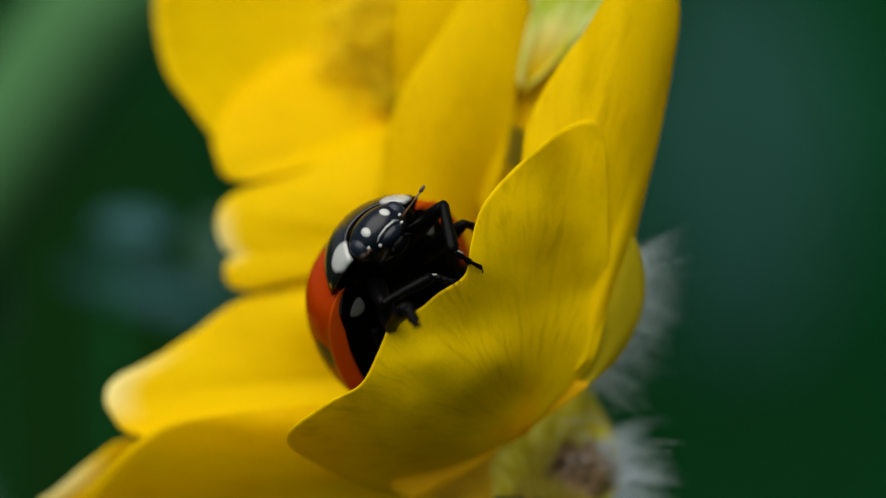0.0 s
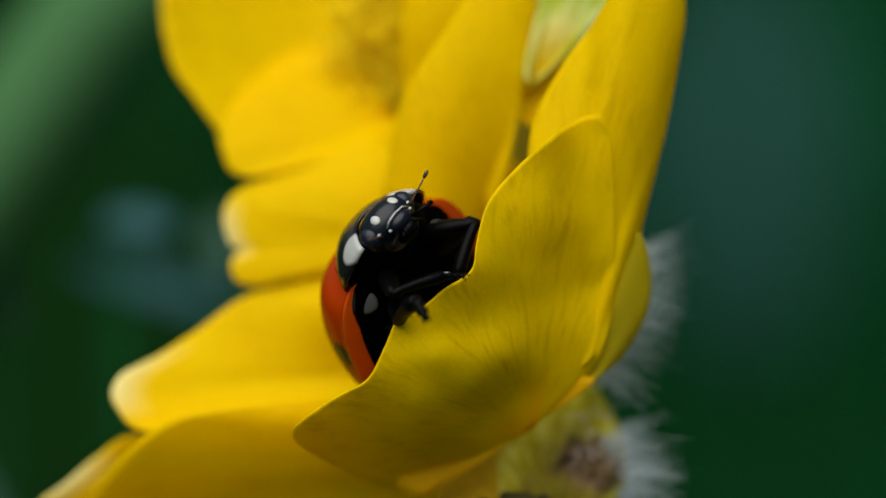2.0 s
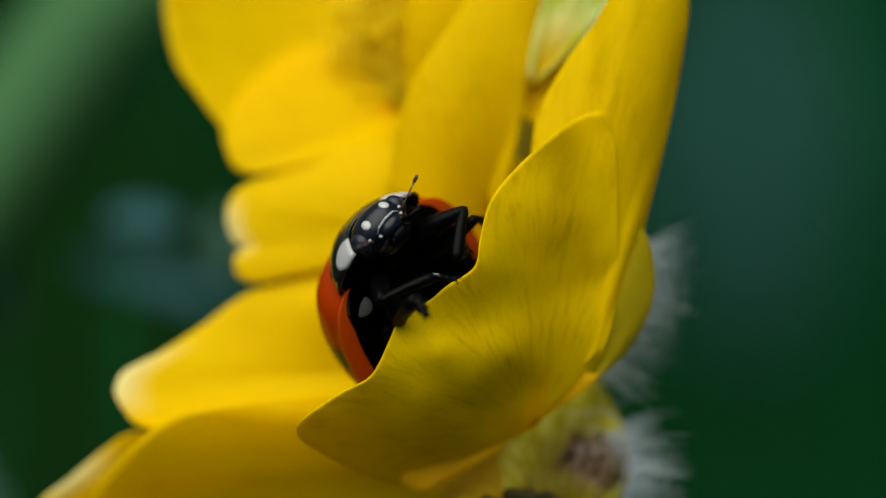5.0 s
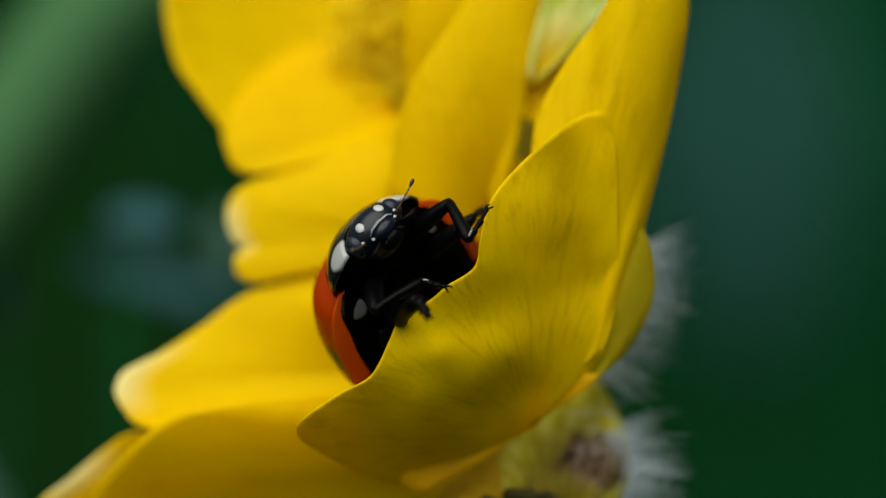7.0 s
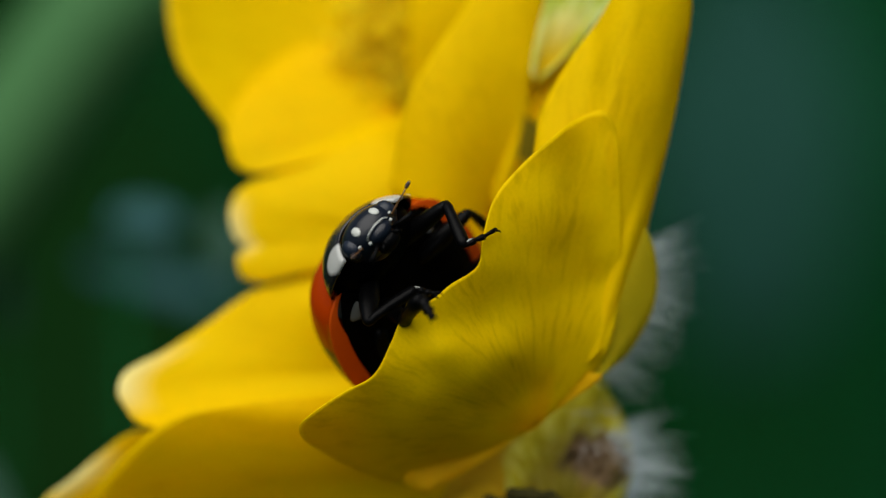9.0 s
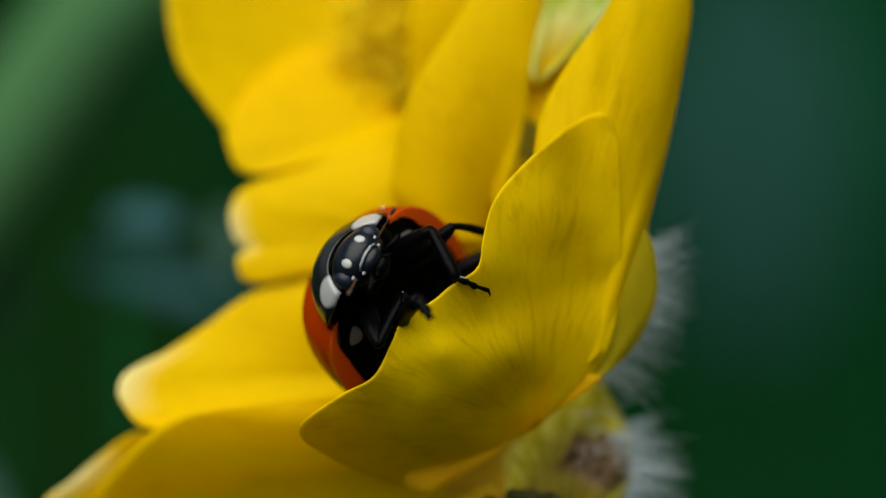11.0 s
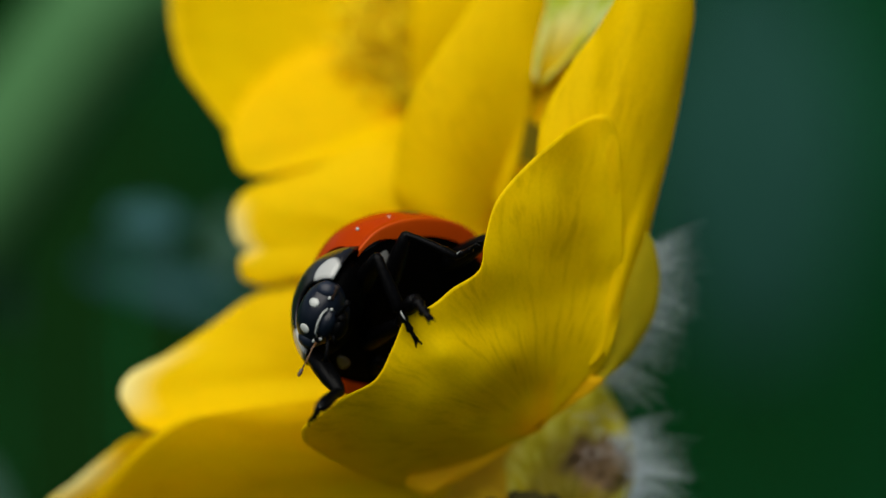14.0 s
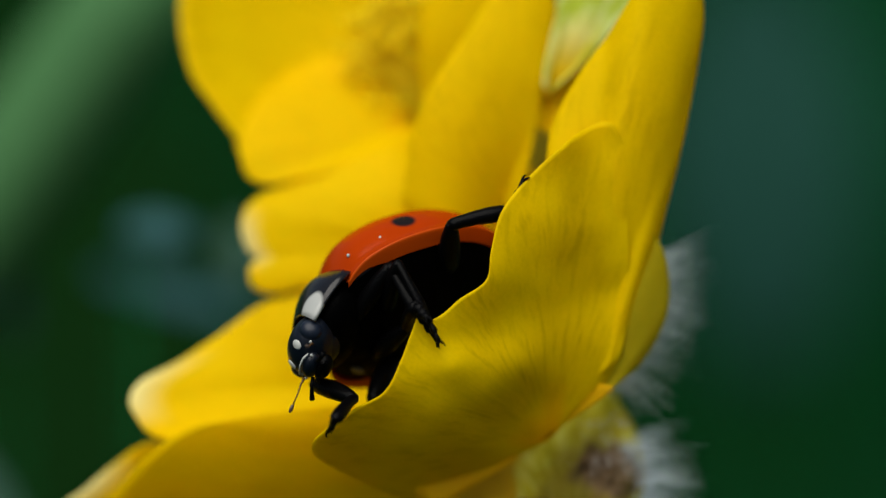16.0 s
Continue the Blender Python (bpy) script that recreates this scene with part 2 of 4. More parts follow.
COLLAR = spotted("neck_shield_black", (0.007, 0.007, 0.008), (0.34, 0.35, 0.33), [
    (2.68, 1.30, 0.82, 0.34, 1.1), (2.68, -1.30, 0.82, 0.34, 1.1), (2.80, 1.18, 0.80, 0.45, 1.1), (2.80, -1.18, 0.80, 0.45, 1.1), (3.02, 1.04, 0.76, 0.37, 1.0), (3.02, -1.04, 0.76, 0.37, 1.0), (2.92, 1.14, 0.50, 0.27, 1.2), (2.92, -1.14, 0.50, 0.27, 1.2)], rough=0.22, spec=0.32)


# ---------------------------------------------------------------- mesh tools
def mesh_object(name, verts, faces, mat, parent=None, label="", uvs=None, smooth=True):
    me = bpy.data.meshes.new(name)
    me.from_pydata([tuple(v) for v in verts], [], faces)
    me.materials.append(mat)
    if uvs is not None:
        layer = me.uv_layers.new(name="UVMap")
        for lp in me.loops:
            layer.data[lp.index].uv = uvs[lp.vertex_index]
    for p in me.polygons:
        p.use_smooth = smooth
    me.update()
    ob = new(name, me)
    if parent:
        ob.parent = parent
    if label:
        tagged(ob, label)
    return ob


def part(name, bm, mat, parent, label=""):
    me = bpy.data.meshes.new(name)
    bmesh.ops.recalc_face_normals(bm, faces=bm.faces)
    bm.to_mesh(me)
    bm.free()
    me.materials.append(mat)
    for p in me.polygons:
        p.use_smooth = True
    ob = new(name, me)
    ob.parent = parent
    if label:
        tagged(ob, label)
    return ob


def ball(bm, c, r, turn=None, seg=20, rings=12):
    m = Matrix.Translation(Vector(c) * MM) @ (turn or Matrix()) @ Matrix.Diagonal((r[0] * MM, r[1] * MM, r[2] * MM, 1))
    bmesh.ops.create_uvsphere(bm, u_segments=seg, v_segments=rings, radius=1, matrix=m)


def tube(bm, pts, radii, seg=10, squash=1.0):
    """A closed, tapered tube through points, in millimetres; squash flattens it."""
    pts = [Vector(p) * MM for p in pts]
    rings = []
    up = Vector((0.31, 0.52, 0.79))
    for i, p in enumerate(pts):
        d = (pts[min(i + 1, len(pts) - 1)] - pts[max(i - 1, 0)]).normalized()
        a = d.cross(up).normalized()
        b = d.cross(a)
        r = radii[i] * MM
        rings.append([bm.verts.new(p + (a * math.cos(k * math.tau / seg) + b * (squash * math.sin(k * math.tau / seg))) * r) for k in range(seg)])
    for A, B in zip(rings, rings[1:]):
        for k in range(seg):
            bm.faces.new((A[k], A[(k + 1) % seg], B[(k + 1) % seg], B[k]))
    bm.faces.new(rings[0])
    bm.faces.new(rings[-1][::-1])


def spline(pts, n):
    """Catmull-Rom through the points."""
    P = np.array(pts, float)
    P = np.vstack([2 * P[0] - P[1], P, 2 * P[-1] - P[-2]])
    seg = len(P) - 3
    out = []
    for s in np.linspace(0, seg - 1e-6, n):
        i = int(s)
        f = s - i
        a, b, c, d = P[i:i + 4]
        out.append(0.5 * (2 * b + (c - a) * f + (2 * a - 5 * b + 4 * c - d) * f * f + (3 * b - a - 3 * c + d) * f ** 3))
    return np.array(out)


def thing(name, origin, label, category, group=""):
    ob = new(name)
    ob.empty_display_size = 0.002
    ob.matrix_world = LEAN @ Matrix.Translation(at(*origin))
    ob["origin"] = [float(a) for a in origin]
    return tagged(ob, label, category, group)


SURFACE = {}
# the petal that the beetle weighs down, and its foot in the flower's space
CUP = []


def sheet(points):
    """A smooth sheet through points: gives how far away it lies at (x, z)."""
    P = np.array(points, float)
    X = P[:, [0, 2]]

    def kernel(A):
        r2 = ((A[:, None, :] - X[None, :, :]) ** 2).sum(2)
        return 0.5 * r2 * np.log(r2 + 1e-9)
    k = len(P)
    M = np.zeros((k + 3, k + 3))
    M[:k, :k] = kernel(X) + np.eye(k) * 0.02
    M[:k, k:] = M[k:, :k].T
    M[:k, k], M[:k, k + 1:] = 1, X
    M[k:, :k] = M[:k, k:].T
    w = np.linalg.solve(M, np.append(P[:, 1], (0, 0, 0)))

    def depth(x, z):
        return float(kernel(np.array([(x, z)]))[0] @ w[:k] + w[k] + w[k + 1] * x + w[k + 2] * z)
    return depth


def petal(parent, foot, rim, mat=PETAL, bulge=0.5, label="", name="petal", n=110, m=26, thick=0.09, ripple=0.06, keep="", crease=(0, 0), form=()):
    """A petal that fans out from its foot to its rim, in millimetres; the fourth number of a rim point is its own belly towards the camera.
    form: points that the sheet bends smoothly through between its rim, in place of a belly."""
    o = np.array(parent["origin"])
    R = spline([(*p[:3], p[3] if len(p) > 3 else bulge) for p in rim], n)
    f = np.array(foot, float)
    bend = sheet([p[:3] for p in rim] + [tuple(foot), *form]) if form else None
    soft = R.copy()
    for _ in range(n // 3):
        soft[1:-1] = (soft[:-2] + soft[1:-1] * 2 + soft[2:]) / 4
    verts, uvs, rims, faces = [], [], [], []
    ang = np.unwrap(np.arctan2(R[:, 2] - f[2], R[:, 0] - f[0]))
    seed = abs(f[0]) * 3.1 + R[0, 2]
    for j in range(m):
        v = 0.01 + 0.99 * (j / (m - 1)) ** 0.85
        for i in range(n):
            e = v ** 7
            r = soft[i] * (1 - e) + R[i] * e
            p = f * (1 - v) + r[:3] * v
            d = 4 * v * (1 - v) * r[3]
            d += ripple * v * noise.noise((p[0] * 0.35 + seed, p[2] * 0.35, 3.0)) * 2.0 * min(1, (1 - v) * 4 + 0.15)
            d += 0.006 * math.sin(ang[i] * 30 + noise.noise((ang[i] * 5, seed, 0))) * v * (1 - v)
            d += crease[0] * math.sin(ang[i] * crease[1] + 3 * noise.noise((ang[i] * 4, v * 2, seed))) * v * min(1, (1 - v) * 3 + 0.4)
            d += ripple * 0.16 * v * noise.noise((p[0] * 1.3 + seed, p[2] * 1.3, 7.0))
            if bend:
                p[1] = bend(p[0], p[2]) - 0.5 * ripple * noise.noise((p[0] * 0.9 + seed, p[2] * 0.9, 3.0)) * min(1, (1 - v) * 4) * min(1, v * 3)
            else:
                p[1] -= d
            verts.append(p)
            uvs.append((ang[i] / 3.0, v))
            rims.append((i / (n - 1), v))
    verts = [tuple((p - o) * MM) for p in verts]
    for j in range(m - 1):
        for i in range(n - 1):
            a = j * n + i
            faces.append((a, a + 1, a + n + 1, a + n))
    if keep:
        SURFACE[keep] = np.array(verts) / MM + o
    ob = mesh_object(name, verts, faces, mat, parent, label, uvs)
    layer = ob.data.uv_layers.new(name="Rim")
    for lp in ob.data.loops:
        layer.data[lp.index].uv = rims[lp.vertex_index]
    s = ob.modifiers.new("thickness", "SOLIDIFY")
    s.thickness, s.offset = thick * MM, 0.0
    return ob


def skin(x, z, which="cup", near=0.12):
    """How far away a petal lies at (x, z), or None beside it."""
    S = SURFACE[which]
    d = (S[:, 0] - x) ** 2 + (S[:, 2] - z) ** 2
    k = d < near ** 2
    return float(S[k, 1].min()) if k.any() else None


def level(x, z, which="back"):
    """How far away a petal's middle sheet lies at (x, z)."""
    S = SURFACE[which]
    d = (S[:, 0] - x) ** 2 + (S[:, 2] - z) ** 2
    k = np.argsort(d)[:14]
    w = 1 / (d[k] + 0.04)
    return float((S[k, 1] * w).sum() / w.sum())


def hairs(parent, spots, count, length, seed, label, mat=None, thin=1.0):
    """A tuft of fine white hairs, each a tapered three-sided spike."""
    rnd = random.Random(seed)
    o = Vector(parent["origin"])
    verts, faces = [], []
    for _ in range(count):
        p, d = spots(rnd)
        p, d = Vector(p) - o, Vector(d).normalized()
        L = length * (0.15 + 0.95 * rnd.random() ** 2.2)
        a = d.orthogonal().normalized()
        b = d.cross(a)
        sag = Vector((0, 0, -1)) * L * rnd.uniform(0.0, 0.18)
        k = len(verts)
        for s, r in ((0.0, 0.012), (0.5, 0.009), (0.85, 0.005)):
            c = p + d * (L * s) + sag * s * s
            for q in range(3):
                verts.append((c + (a * math.cos(q * 2.094) + b * math.sin(q * 2.094)) * r * thin) * MM)
        verts.append((p + d * L + sag) * MM)
        for s in (0, 3):
            for q in range(3):
                faces.append((k + s + q, k + s + (q + 1) % 3, k + s + 3 + (q + 1) % 3, k + s + 3 + q))
        for q in range(3):
            faces.append((k + 6 + q, k + 6 + (q + 1) % 3, k + 9))
    return tagged(mesh_object("hair_fringe", verts, faces, mat or HAIR, parent, label), kind="stuff")


# ---------------------------------------------------------------- ground and meadow
def ground():
    verts, faces = [], []
    r = [0, 0.1, 0.2, 0.35, 0.5, 0.7, 0.9, 1.2, 1.7, 2.5, 4, 8, 20, 60, 200, 600]
    for i, a in enumerate(r):
        for k in range(48):
            w = k * math.tau / 48
            x, y = a * math.cos(w), a * math.sin(w) + 0.4
            verts.append((x, y, 0.012 * noise.noise((x * 4, y * 4, 0)) if a < 5 else 0))
    for i in range(len(r) - 1):
        for k in range(48):
            faces.append((i * 48 + k, i * 48 + (k + 1) % 48, (i + 1) * 48 + (k + 1) % 48, (i + 1) * 48 + k))
    ob = mesh_object("ground", verts, faces, SOIL)
    return tagged(ob, "dark mossy meadow ground under the grass", "ground", kind="structure")


def grass():
    rnd = random.Random(5)
    verts, faces = [], []
    for _ in range(40000):
        r, a = 2.1 * math.sqrt(rnd.random()), rnd.uniform(0, math.tau)
        x, y = r * math.cos(a), 0.45 + r * math.sin(a)
        # the meadow is thin in one hollow and in smaller bare spots
        hollow = ((x + 0.105) / 0.060) ** 2 + ((y - 0.62) / 0.36) ** 2
        shade = ((x + 0.047) / 0.030) ** 2 + ((y - 0.46) / 0.26) ** 2
        bare = noise.noise((x * 3.0, y * 3.0, 4.0))
        if rnd.random() > (0.03 if shade < 1 else 0.12 if hollow < 1 else 0.45 if bare < -0.3 else 1.0):
            continue
        h = rnd.uniform(0.04, 0.15) * (1 if math.hypot(x, y) > 0.5 else 0.6)
        w = rnd.uniform(0.0012, 0.003)
        a, lean = rnd.uniform(0, math.tau), rnd.uniform(0.1, 0.6)
        dx, dy = math.cos(a), math.sin(a)
        b = a + rnd.uniform(0.8, 2.2)
        wx, wy = math.cos(b) * w, math.sin(b) * w
        k = len(verts)
        for s, t in ((0, 1.0), (0.4, 0.95), (0.75, 0.6)):
            cx, cy, cz = x + dx * lean * h * s * s, y + dy * lean * h * s * s, h * s - 0.004
            verts += [(cx - wx * t, cy - wy * t, cz), (cx + wx * t, cy + wy * t, cz)]
        verts.append((x + dx * lean * h, y + dy * lean * h, h - 0.004))
        faces += [(k, k + 1, k + 3, k + 2), (k + 2, k + 3, k + 5, k + 4), (k + 4, k + 5, k + 6)]
    return tagged(mesh_object("meadow_grass", verts, faces, BLADE), "dense dark green meadow grass growing from the ground", "grass", kind="stuff")


def plant_stem(name, top, mat, radius, label, category, bend=(0.004, 0.01), beyond=None):
    """A stem that grows from the ground up to a point of the flowers' space, and on past it."""
    w = LEAN @ at(*top)
    foot = Vector((w.x + bend[0], w.y + bend[1], -0.003))
    if beyond:
        e = LEAN @ at(*beyond)
        foot = w + (w - e) * (w.z / (e.z - w.z))
        foot.z = -0.003
        pts = [foot, foot.lerp(w, 0.5), w, w.lerp(e, 0.5), e]
    else:
        pts = [foot, foot.lerp(w, 0.35) + Vector((0, 0.002, 0)), foot.lerp(w, 0.75), w]
    root = new(name)
    root.location = foot
    line = [(Vector(p) - foot) / MM for p in spline(pts, 31)]
    for k, lo, hi, wide in (("stem", 0, 18, 1.0), ("leaf_sheath", 0, 11, 1.12), ("node", 10, 13, 1.2), ("stem", 18, 31, 0.97)):
        bm = bmesh.new()
        run = line[lo:hi]
        tube(bm, run, [radius * (1.25 - 0.25 * (lo + i) / 30) * wide for i in range(len(run))], 16)
        part(k, bm, mat, root)
    return tagged(root, label, category)


def broad_leaf(tip, mid, length, width, label, mat=LEAF_SHEEN, roll=0.0):
    """A broad meadow leaf on a stalk that stands on the ground; tip gives its heading in the flowers' space, mid its middle."""
    c = LEAN @ at(*mid)
    d = ((LEAN @ at(*tip)) - c).normalized()
    toward = (LEAN.to_3x3() @ Vector((0, -1, 0.35))).normalized()
    side = d.cross(toward).normalized()
    nrm = side.cross(d).normalized()
    side = (side * math.cos(roll) + nrm * math.sin(roll)).normalized()
    nrm = side.cross(d).normalized()
    root = new("broad_leaf")
    foot = Vector((c.x - d.x * length * 0.4, c.y - d.y * length * 0.4 + 0.02, 0.0))
    root.location = foot
    verts, faces = [], []
    for i in range(17):
        s = i / 16
        w = width * 0.5 * (math.sin(math.pi * min(1, s * 0.93 + 0.04)) ** 0.75)
        for j in range(7):
            t = j / 3 - 1
            p = c + d * length * (s - 0.5) + side * w * t + nrm * (0.10 * width * (abs(t) - 0.4) - 0.25 * length * (s - 0.5) ** 2)
            verts.append(p - foot)
    for i in range(16):
        for j in range(6):
            a = i * 7 + j
            faces.append((a, a + 1, a + 8, a + 7))
    bl = mesh_object("blade", verts, faces, mat, root)
    s = bl.modifiers.new("thickness", "SOLIDIFY")
    s.thickness = 0.0004
    bm = bmesh.new()
    e = c - d * length * 0.5 - foot
    tube(bm, [Vector((0, 0, -2)), e * 500 + Vector((0, 6, 0)), (e + d * length * 0.2) / MM], [0.14, 0.11, 0.08])
    part("stalk", bm, BLADE, root)
    return tagged(root, label, "leaf", "broad leaves in the meadow")


# ---------------------------------------------------------------- the two buttercups
def front_flower():
    fl = thing("buttercup", (3.41, 3, -5.59), "yellow buttercup in bloom on a hairy green stem", "flower", "buttercups")
    petal(fl, (3.7, 3.7, -3.95), [(3.33, 3, -0.66), (2.73, 3, 2.22), (2.72, 3, 3.33), (2.95, 3, 4.3), (3.75, 3, 5.71), (4.52, 3, 6.72), (5.1, 2.55, 7.64), (5.87, 2.3, 8.73), (7.05, 2.7, 8.75), (7.39, 3.1, 7.49), (7.17, 3.4, 5.64), (6.74, 3.4, 3.43), (6.23, 3.4, 1.38), (5.86, 3.5, -0.15), (5.13, 3.6, -2.71)], PETAL_OUTER, 0.85, keep="back")
    # the cupped petal that the beetle clings to, its outer side lying on the petal behind
    rim = [(3.33, 3.1, -4.49, 0.0), (4.21, 3.1, -3.86, 0.1), (4.82, 3.4, -3.05, 0.3), (5.17, 3.2, -1.68, 0.5), (5.24, 3, -0.15, 0.6), (5.24, 2.6, 1.53, 0.5), (5.18, 2.2, 2.96, 0.4), (4.98, 1.6, 3.85, 0.3), (4.6, 1.2, 4.11, 0.25), (4.0, 0.95, 3.9, 0.3), (3.45, 1.1, 3.53, 0.4), (2.24, 0.55, 2.47, 0.7), (1.43, 0.1, 1.48, 0.9), (1.1, -0.05, 0.35, 1.05), (0.93, -0.15, -0.53, 1.1), (0.13, -0.25, -1.08, 1.2), (-0.35, -0.3, -1.48, 1.25), (-0.76, -0.35, -1.66, 1.3), (-1.06, -0.4, -1.45, 1.35)]
    rim += [(-1.3, -0.4, -1.98, 1.4), (-1.65, -0.35, -2.84, 1.5), (-2.15, -0.2, -3.76, 1.6), (-3.07, 0, -4.27, 1.6), (-3.99, 0.3, -4.91, 1.4), (-4.36, 1.2, -5.35, 1.5), (-4.05, 2.4, -5.85, 1.5), (-2.47, 4.0, -6.73, 1.5), (-1.1, 4.6, -7.12, 1.4), (0.27, 4.4, -6.65, 1.0), (1.7, 3.7, -5.76, 0.2)]
    rim = [(x, level(x, z) - (0.07 if k < 8 else 0.3 if k == 8 else 0.7) if 1 < k < 10 else y, z, b) for k, (x, y, z, b) in enumerate(rim)]
    form = [(x, level(x, z) - g, z) for x, z, g in ((4.55, -2.4, 0.14), (4.5, -1.0, 0.16), (4.5, 0.5, 0.2), (4.4, 2.0, 0.25), (4.3, 3.1, 0.35))]
    form += [(3.0, 0.85, 1.2), (2.9, 1.45, -0.8), (2.0, 0.95, -1.2), (1.2, 0.75, -2.2), (0.1, 0.05, -2.3), (-0.1, -0.3, -3.0), (-0.3, 0.0, -3.7), (-0.6, 0.65, -4.6), (0.8, 0.80, -4.0), (-0.9, 1.95, -5.6), (-1.9, 0.35, -4.3), (-2.5, 1.2, -5.1), (-2.4, 2.5, -5.9), (1.9, 1.2, -3.2), (3.2, 2.2, -3.0), (2.5, 2.7, -4.2), (0.6, 2.5, -5.6), (1.4, 2.7, -5.0), (-3.4, 0.8, -5.2)]
    CUP[:] = [petal(fl, (2.78, 3.5, -5.36), rim, CUP_PETAL, keep="cup", label="cupped petal with its rim folded down", ripple=0.14, n=240, m=48, thick=0.06, form=form), Vector((3.92, 3, -4.31)) - Vector(fl["origin"])]
    petal(fl, (2, 6.1, -6.55), [(0.27, 6.1, -5.78), (-1.45, 5.4, -5.07), (-3.33, 4.6, -4.54), (-4.86, 4.2, -4.53), (-6.56, 4, -4.73), (-8.1, 4.1, -5.08), (-9.33, 4.6, -5.9), (-10.24, 5.4, -6.88), (-10.8, 6.2, -7.69), (-11.05, 7.3, -9.04), (-9.74, 8.7, -10.7), (-5.88, 8.9, -11.25), (-1.48, 8.3, -9.8), (0.8, 7.1, -7.82), (1.67, 6.5, -7.09)], bulge=0.5)
    petal(fl, (0.98, 8.6, -3.49), [(-1.12, 8.7, -1.39, 0.8), (-3.23, 8.3, -0.68, 0.8), (-4.98, 8.2, -1.07, 0.8), (-6.16, 8.1, -1.45, 0.6), (-7.52, 7.8, -2.43, 0.3), (-8.69, 7.2, -3.19, 0), (-9.77, 6.6, -3.75, -0.2), (-10.06, 6.2, -4.31), (-9.8, 5.9, -4.87), (-9.3, 5.6, -5.36), (-7.99, 5.4, -5.58), (-5.75, 5.2, -5.83), (-3.17, 5.2, -5.66), (-0.76, 6.2, -4.83)], PETAL_SHEEN, -0.4)
    petal(fl, (-3.93, 8.8, -8.6), [(-6.71, 7.9, -6.28), (-8.46, 7.7, -5.75), (-9.58, 7.5, -5.67), (-10.53, 7.4, -6.26), (-11.57, 7.3, -7.13), (-12.36, 7.3, -7.74), (-12.61, 7.3, -8.52), (-11.07, 7.7, -9.59), (-7.6, 8.3, -9.8)], PETAL_SHEEN, -0.4)
    petal(fl, (3.07, 7.5, -3.12), [(1.33, 8.4, -2.09), (-0.77, 9, 0.19), (0.19, 9, 1.78), (1.16, 9, 2.75), (2.13, 9, 2.8), (3.09, 8.8, 2.48), (5.18, 8, 2.12), (5.25, 7.6, 0.37), (4.12, 7.4, -1.73)], bulge=-1.0)
    # this sepal fills the gap; the gap's shade is in its dark olive
    petal(fl, (3.13, 10.5, 0.37), [(2.06, 10.4, 1.79), (1.7, 10.3, 3.03), (2.15, 10.2, 4.27), (2.94, 10.2, 5.16), (3.83, 10.2, 4.63), (4.01, 10.3, 2.86), (3.83, 10.4, 1.44)], OLIVE_SHADE, 0.3, "green sepal with the gap's shade in its olive colour", "sepal", 40, 12)
    petal(fl, (4.3, 3.25, -4.1), [(4.66, 3.1, -1.34), (5.1, 3.1, 0.19), (5.95, 3.1, 0.62), (6.34, 3.5, -0.5), (6.24, 3.7, -1.77), (5.55, 3.7, -3.05), (4.80, 3.5, -3.72)], SEPAL, 0.25, "green-yellow hairy sepal", "sepal", 60, 16)
    petal(fl, (2.85, 4.8, -8.31), [(-0.24, 5, -7.72), (0.28, 5.4, -6.91), (1.14, 5.9, -6.2), (2.1, 6.3, -5.7), (2.88, 6.6, -5.54), (3.48, 6.2, -6.22), (3.73, 5.6, -7.23)], SEPAL_AMBER, 0.4, "amber-green sepal base", "sepal", 100, 24, crease=(0.10, 15))
    petal(fl, (1.8, 3.9, -5.9), [(-0.7, 3.9, -7.4), (-1.2, 4.0, -6.85), (1.3, 3.9, -5.5), (3.7, 3.8, -3.84), (4.27, 3.05, -3.73), (4.68, 2.95, -3.85), (4.19, 3.1, -4.23), (3.07, 3.8, -4.98), (2.04, 3.8, -5.75), (1.18, 3.9, -6.36), (0.27, 3.9, -6.9), (-0.65, 3.9, -7.4)], CLAW, 0.05, "orange-yellow petal claw", "claw", 90, 10)
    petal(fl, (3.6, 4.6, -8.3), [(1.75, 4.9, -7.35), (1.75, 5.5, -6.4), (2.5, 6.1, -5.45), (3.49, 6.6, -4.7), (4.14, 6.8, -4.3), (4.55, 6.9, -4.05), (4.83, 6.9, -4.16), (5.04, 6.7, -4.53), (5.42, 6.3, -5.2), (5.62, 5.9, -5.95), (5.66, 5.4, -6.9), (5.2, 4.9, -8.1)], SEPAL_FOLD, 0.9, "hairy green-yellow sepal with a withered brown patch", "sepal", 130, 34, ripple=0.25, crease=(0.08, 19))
    ox, oy, oz = fl["origin"]
    bm = bmesh.new()
    ball(bm, Vector((4.81, 6.7, -4.17)) - Vector((ox, oy, oz)), (0.13, 0.08, 0.11))
    part("sepal_tip", bm, SEPAL_PALE, fl, "tiny whitish sepal tip")
    bm = bmesh.new()
    ball(bm, (0.4, 5.2, -0.9), (1.2, 1.0, 1.2))
    part("receptacle", bm, SEPAL, fl)
    for x, z, r in ((-1.25, -1.66, 0.5), (-0.6, -1.62, 0.45), (-1.75, -1.82, 0.45), (-0.9, -2.0, 0.55), (-0.1, -1.85, 0.4), (-2.1, -2.0, 0.4)):
        bm = bmesh.new()
        ball(bm, (x, 0.9, z - 0.24), (r, 0.4, r * 0.45), seg=18, rings=12)
        for v in bm.verts:
            v.co += v.normal * 0.00022 * noise.noise(v.co * 2600)
        part("dark_lump", bm, DARK, fl, "dark uneven lump")

    def upper(r):
        s = r.random()
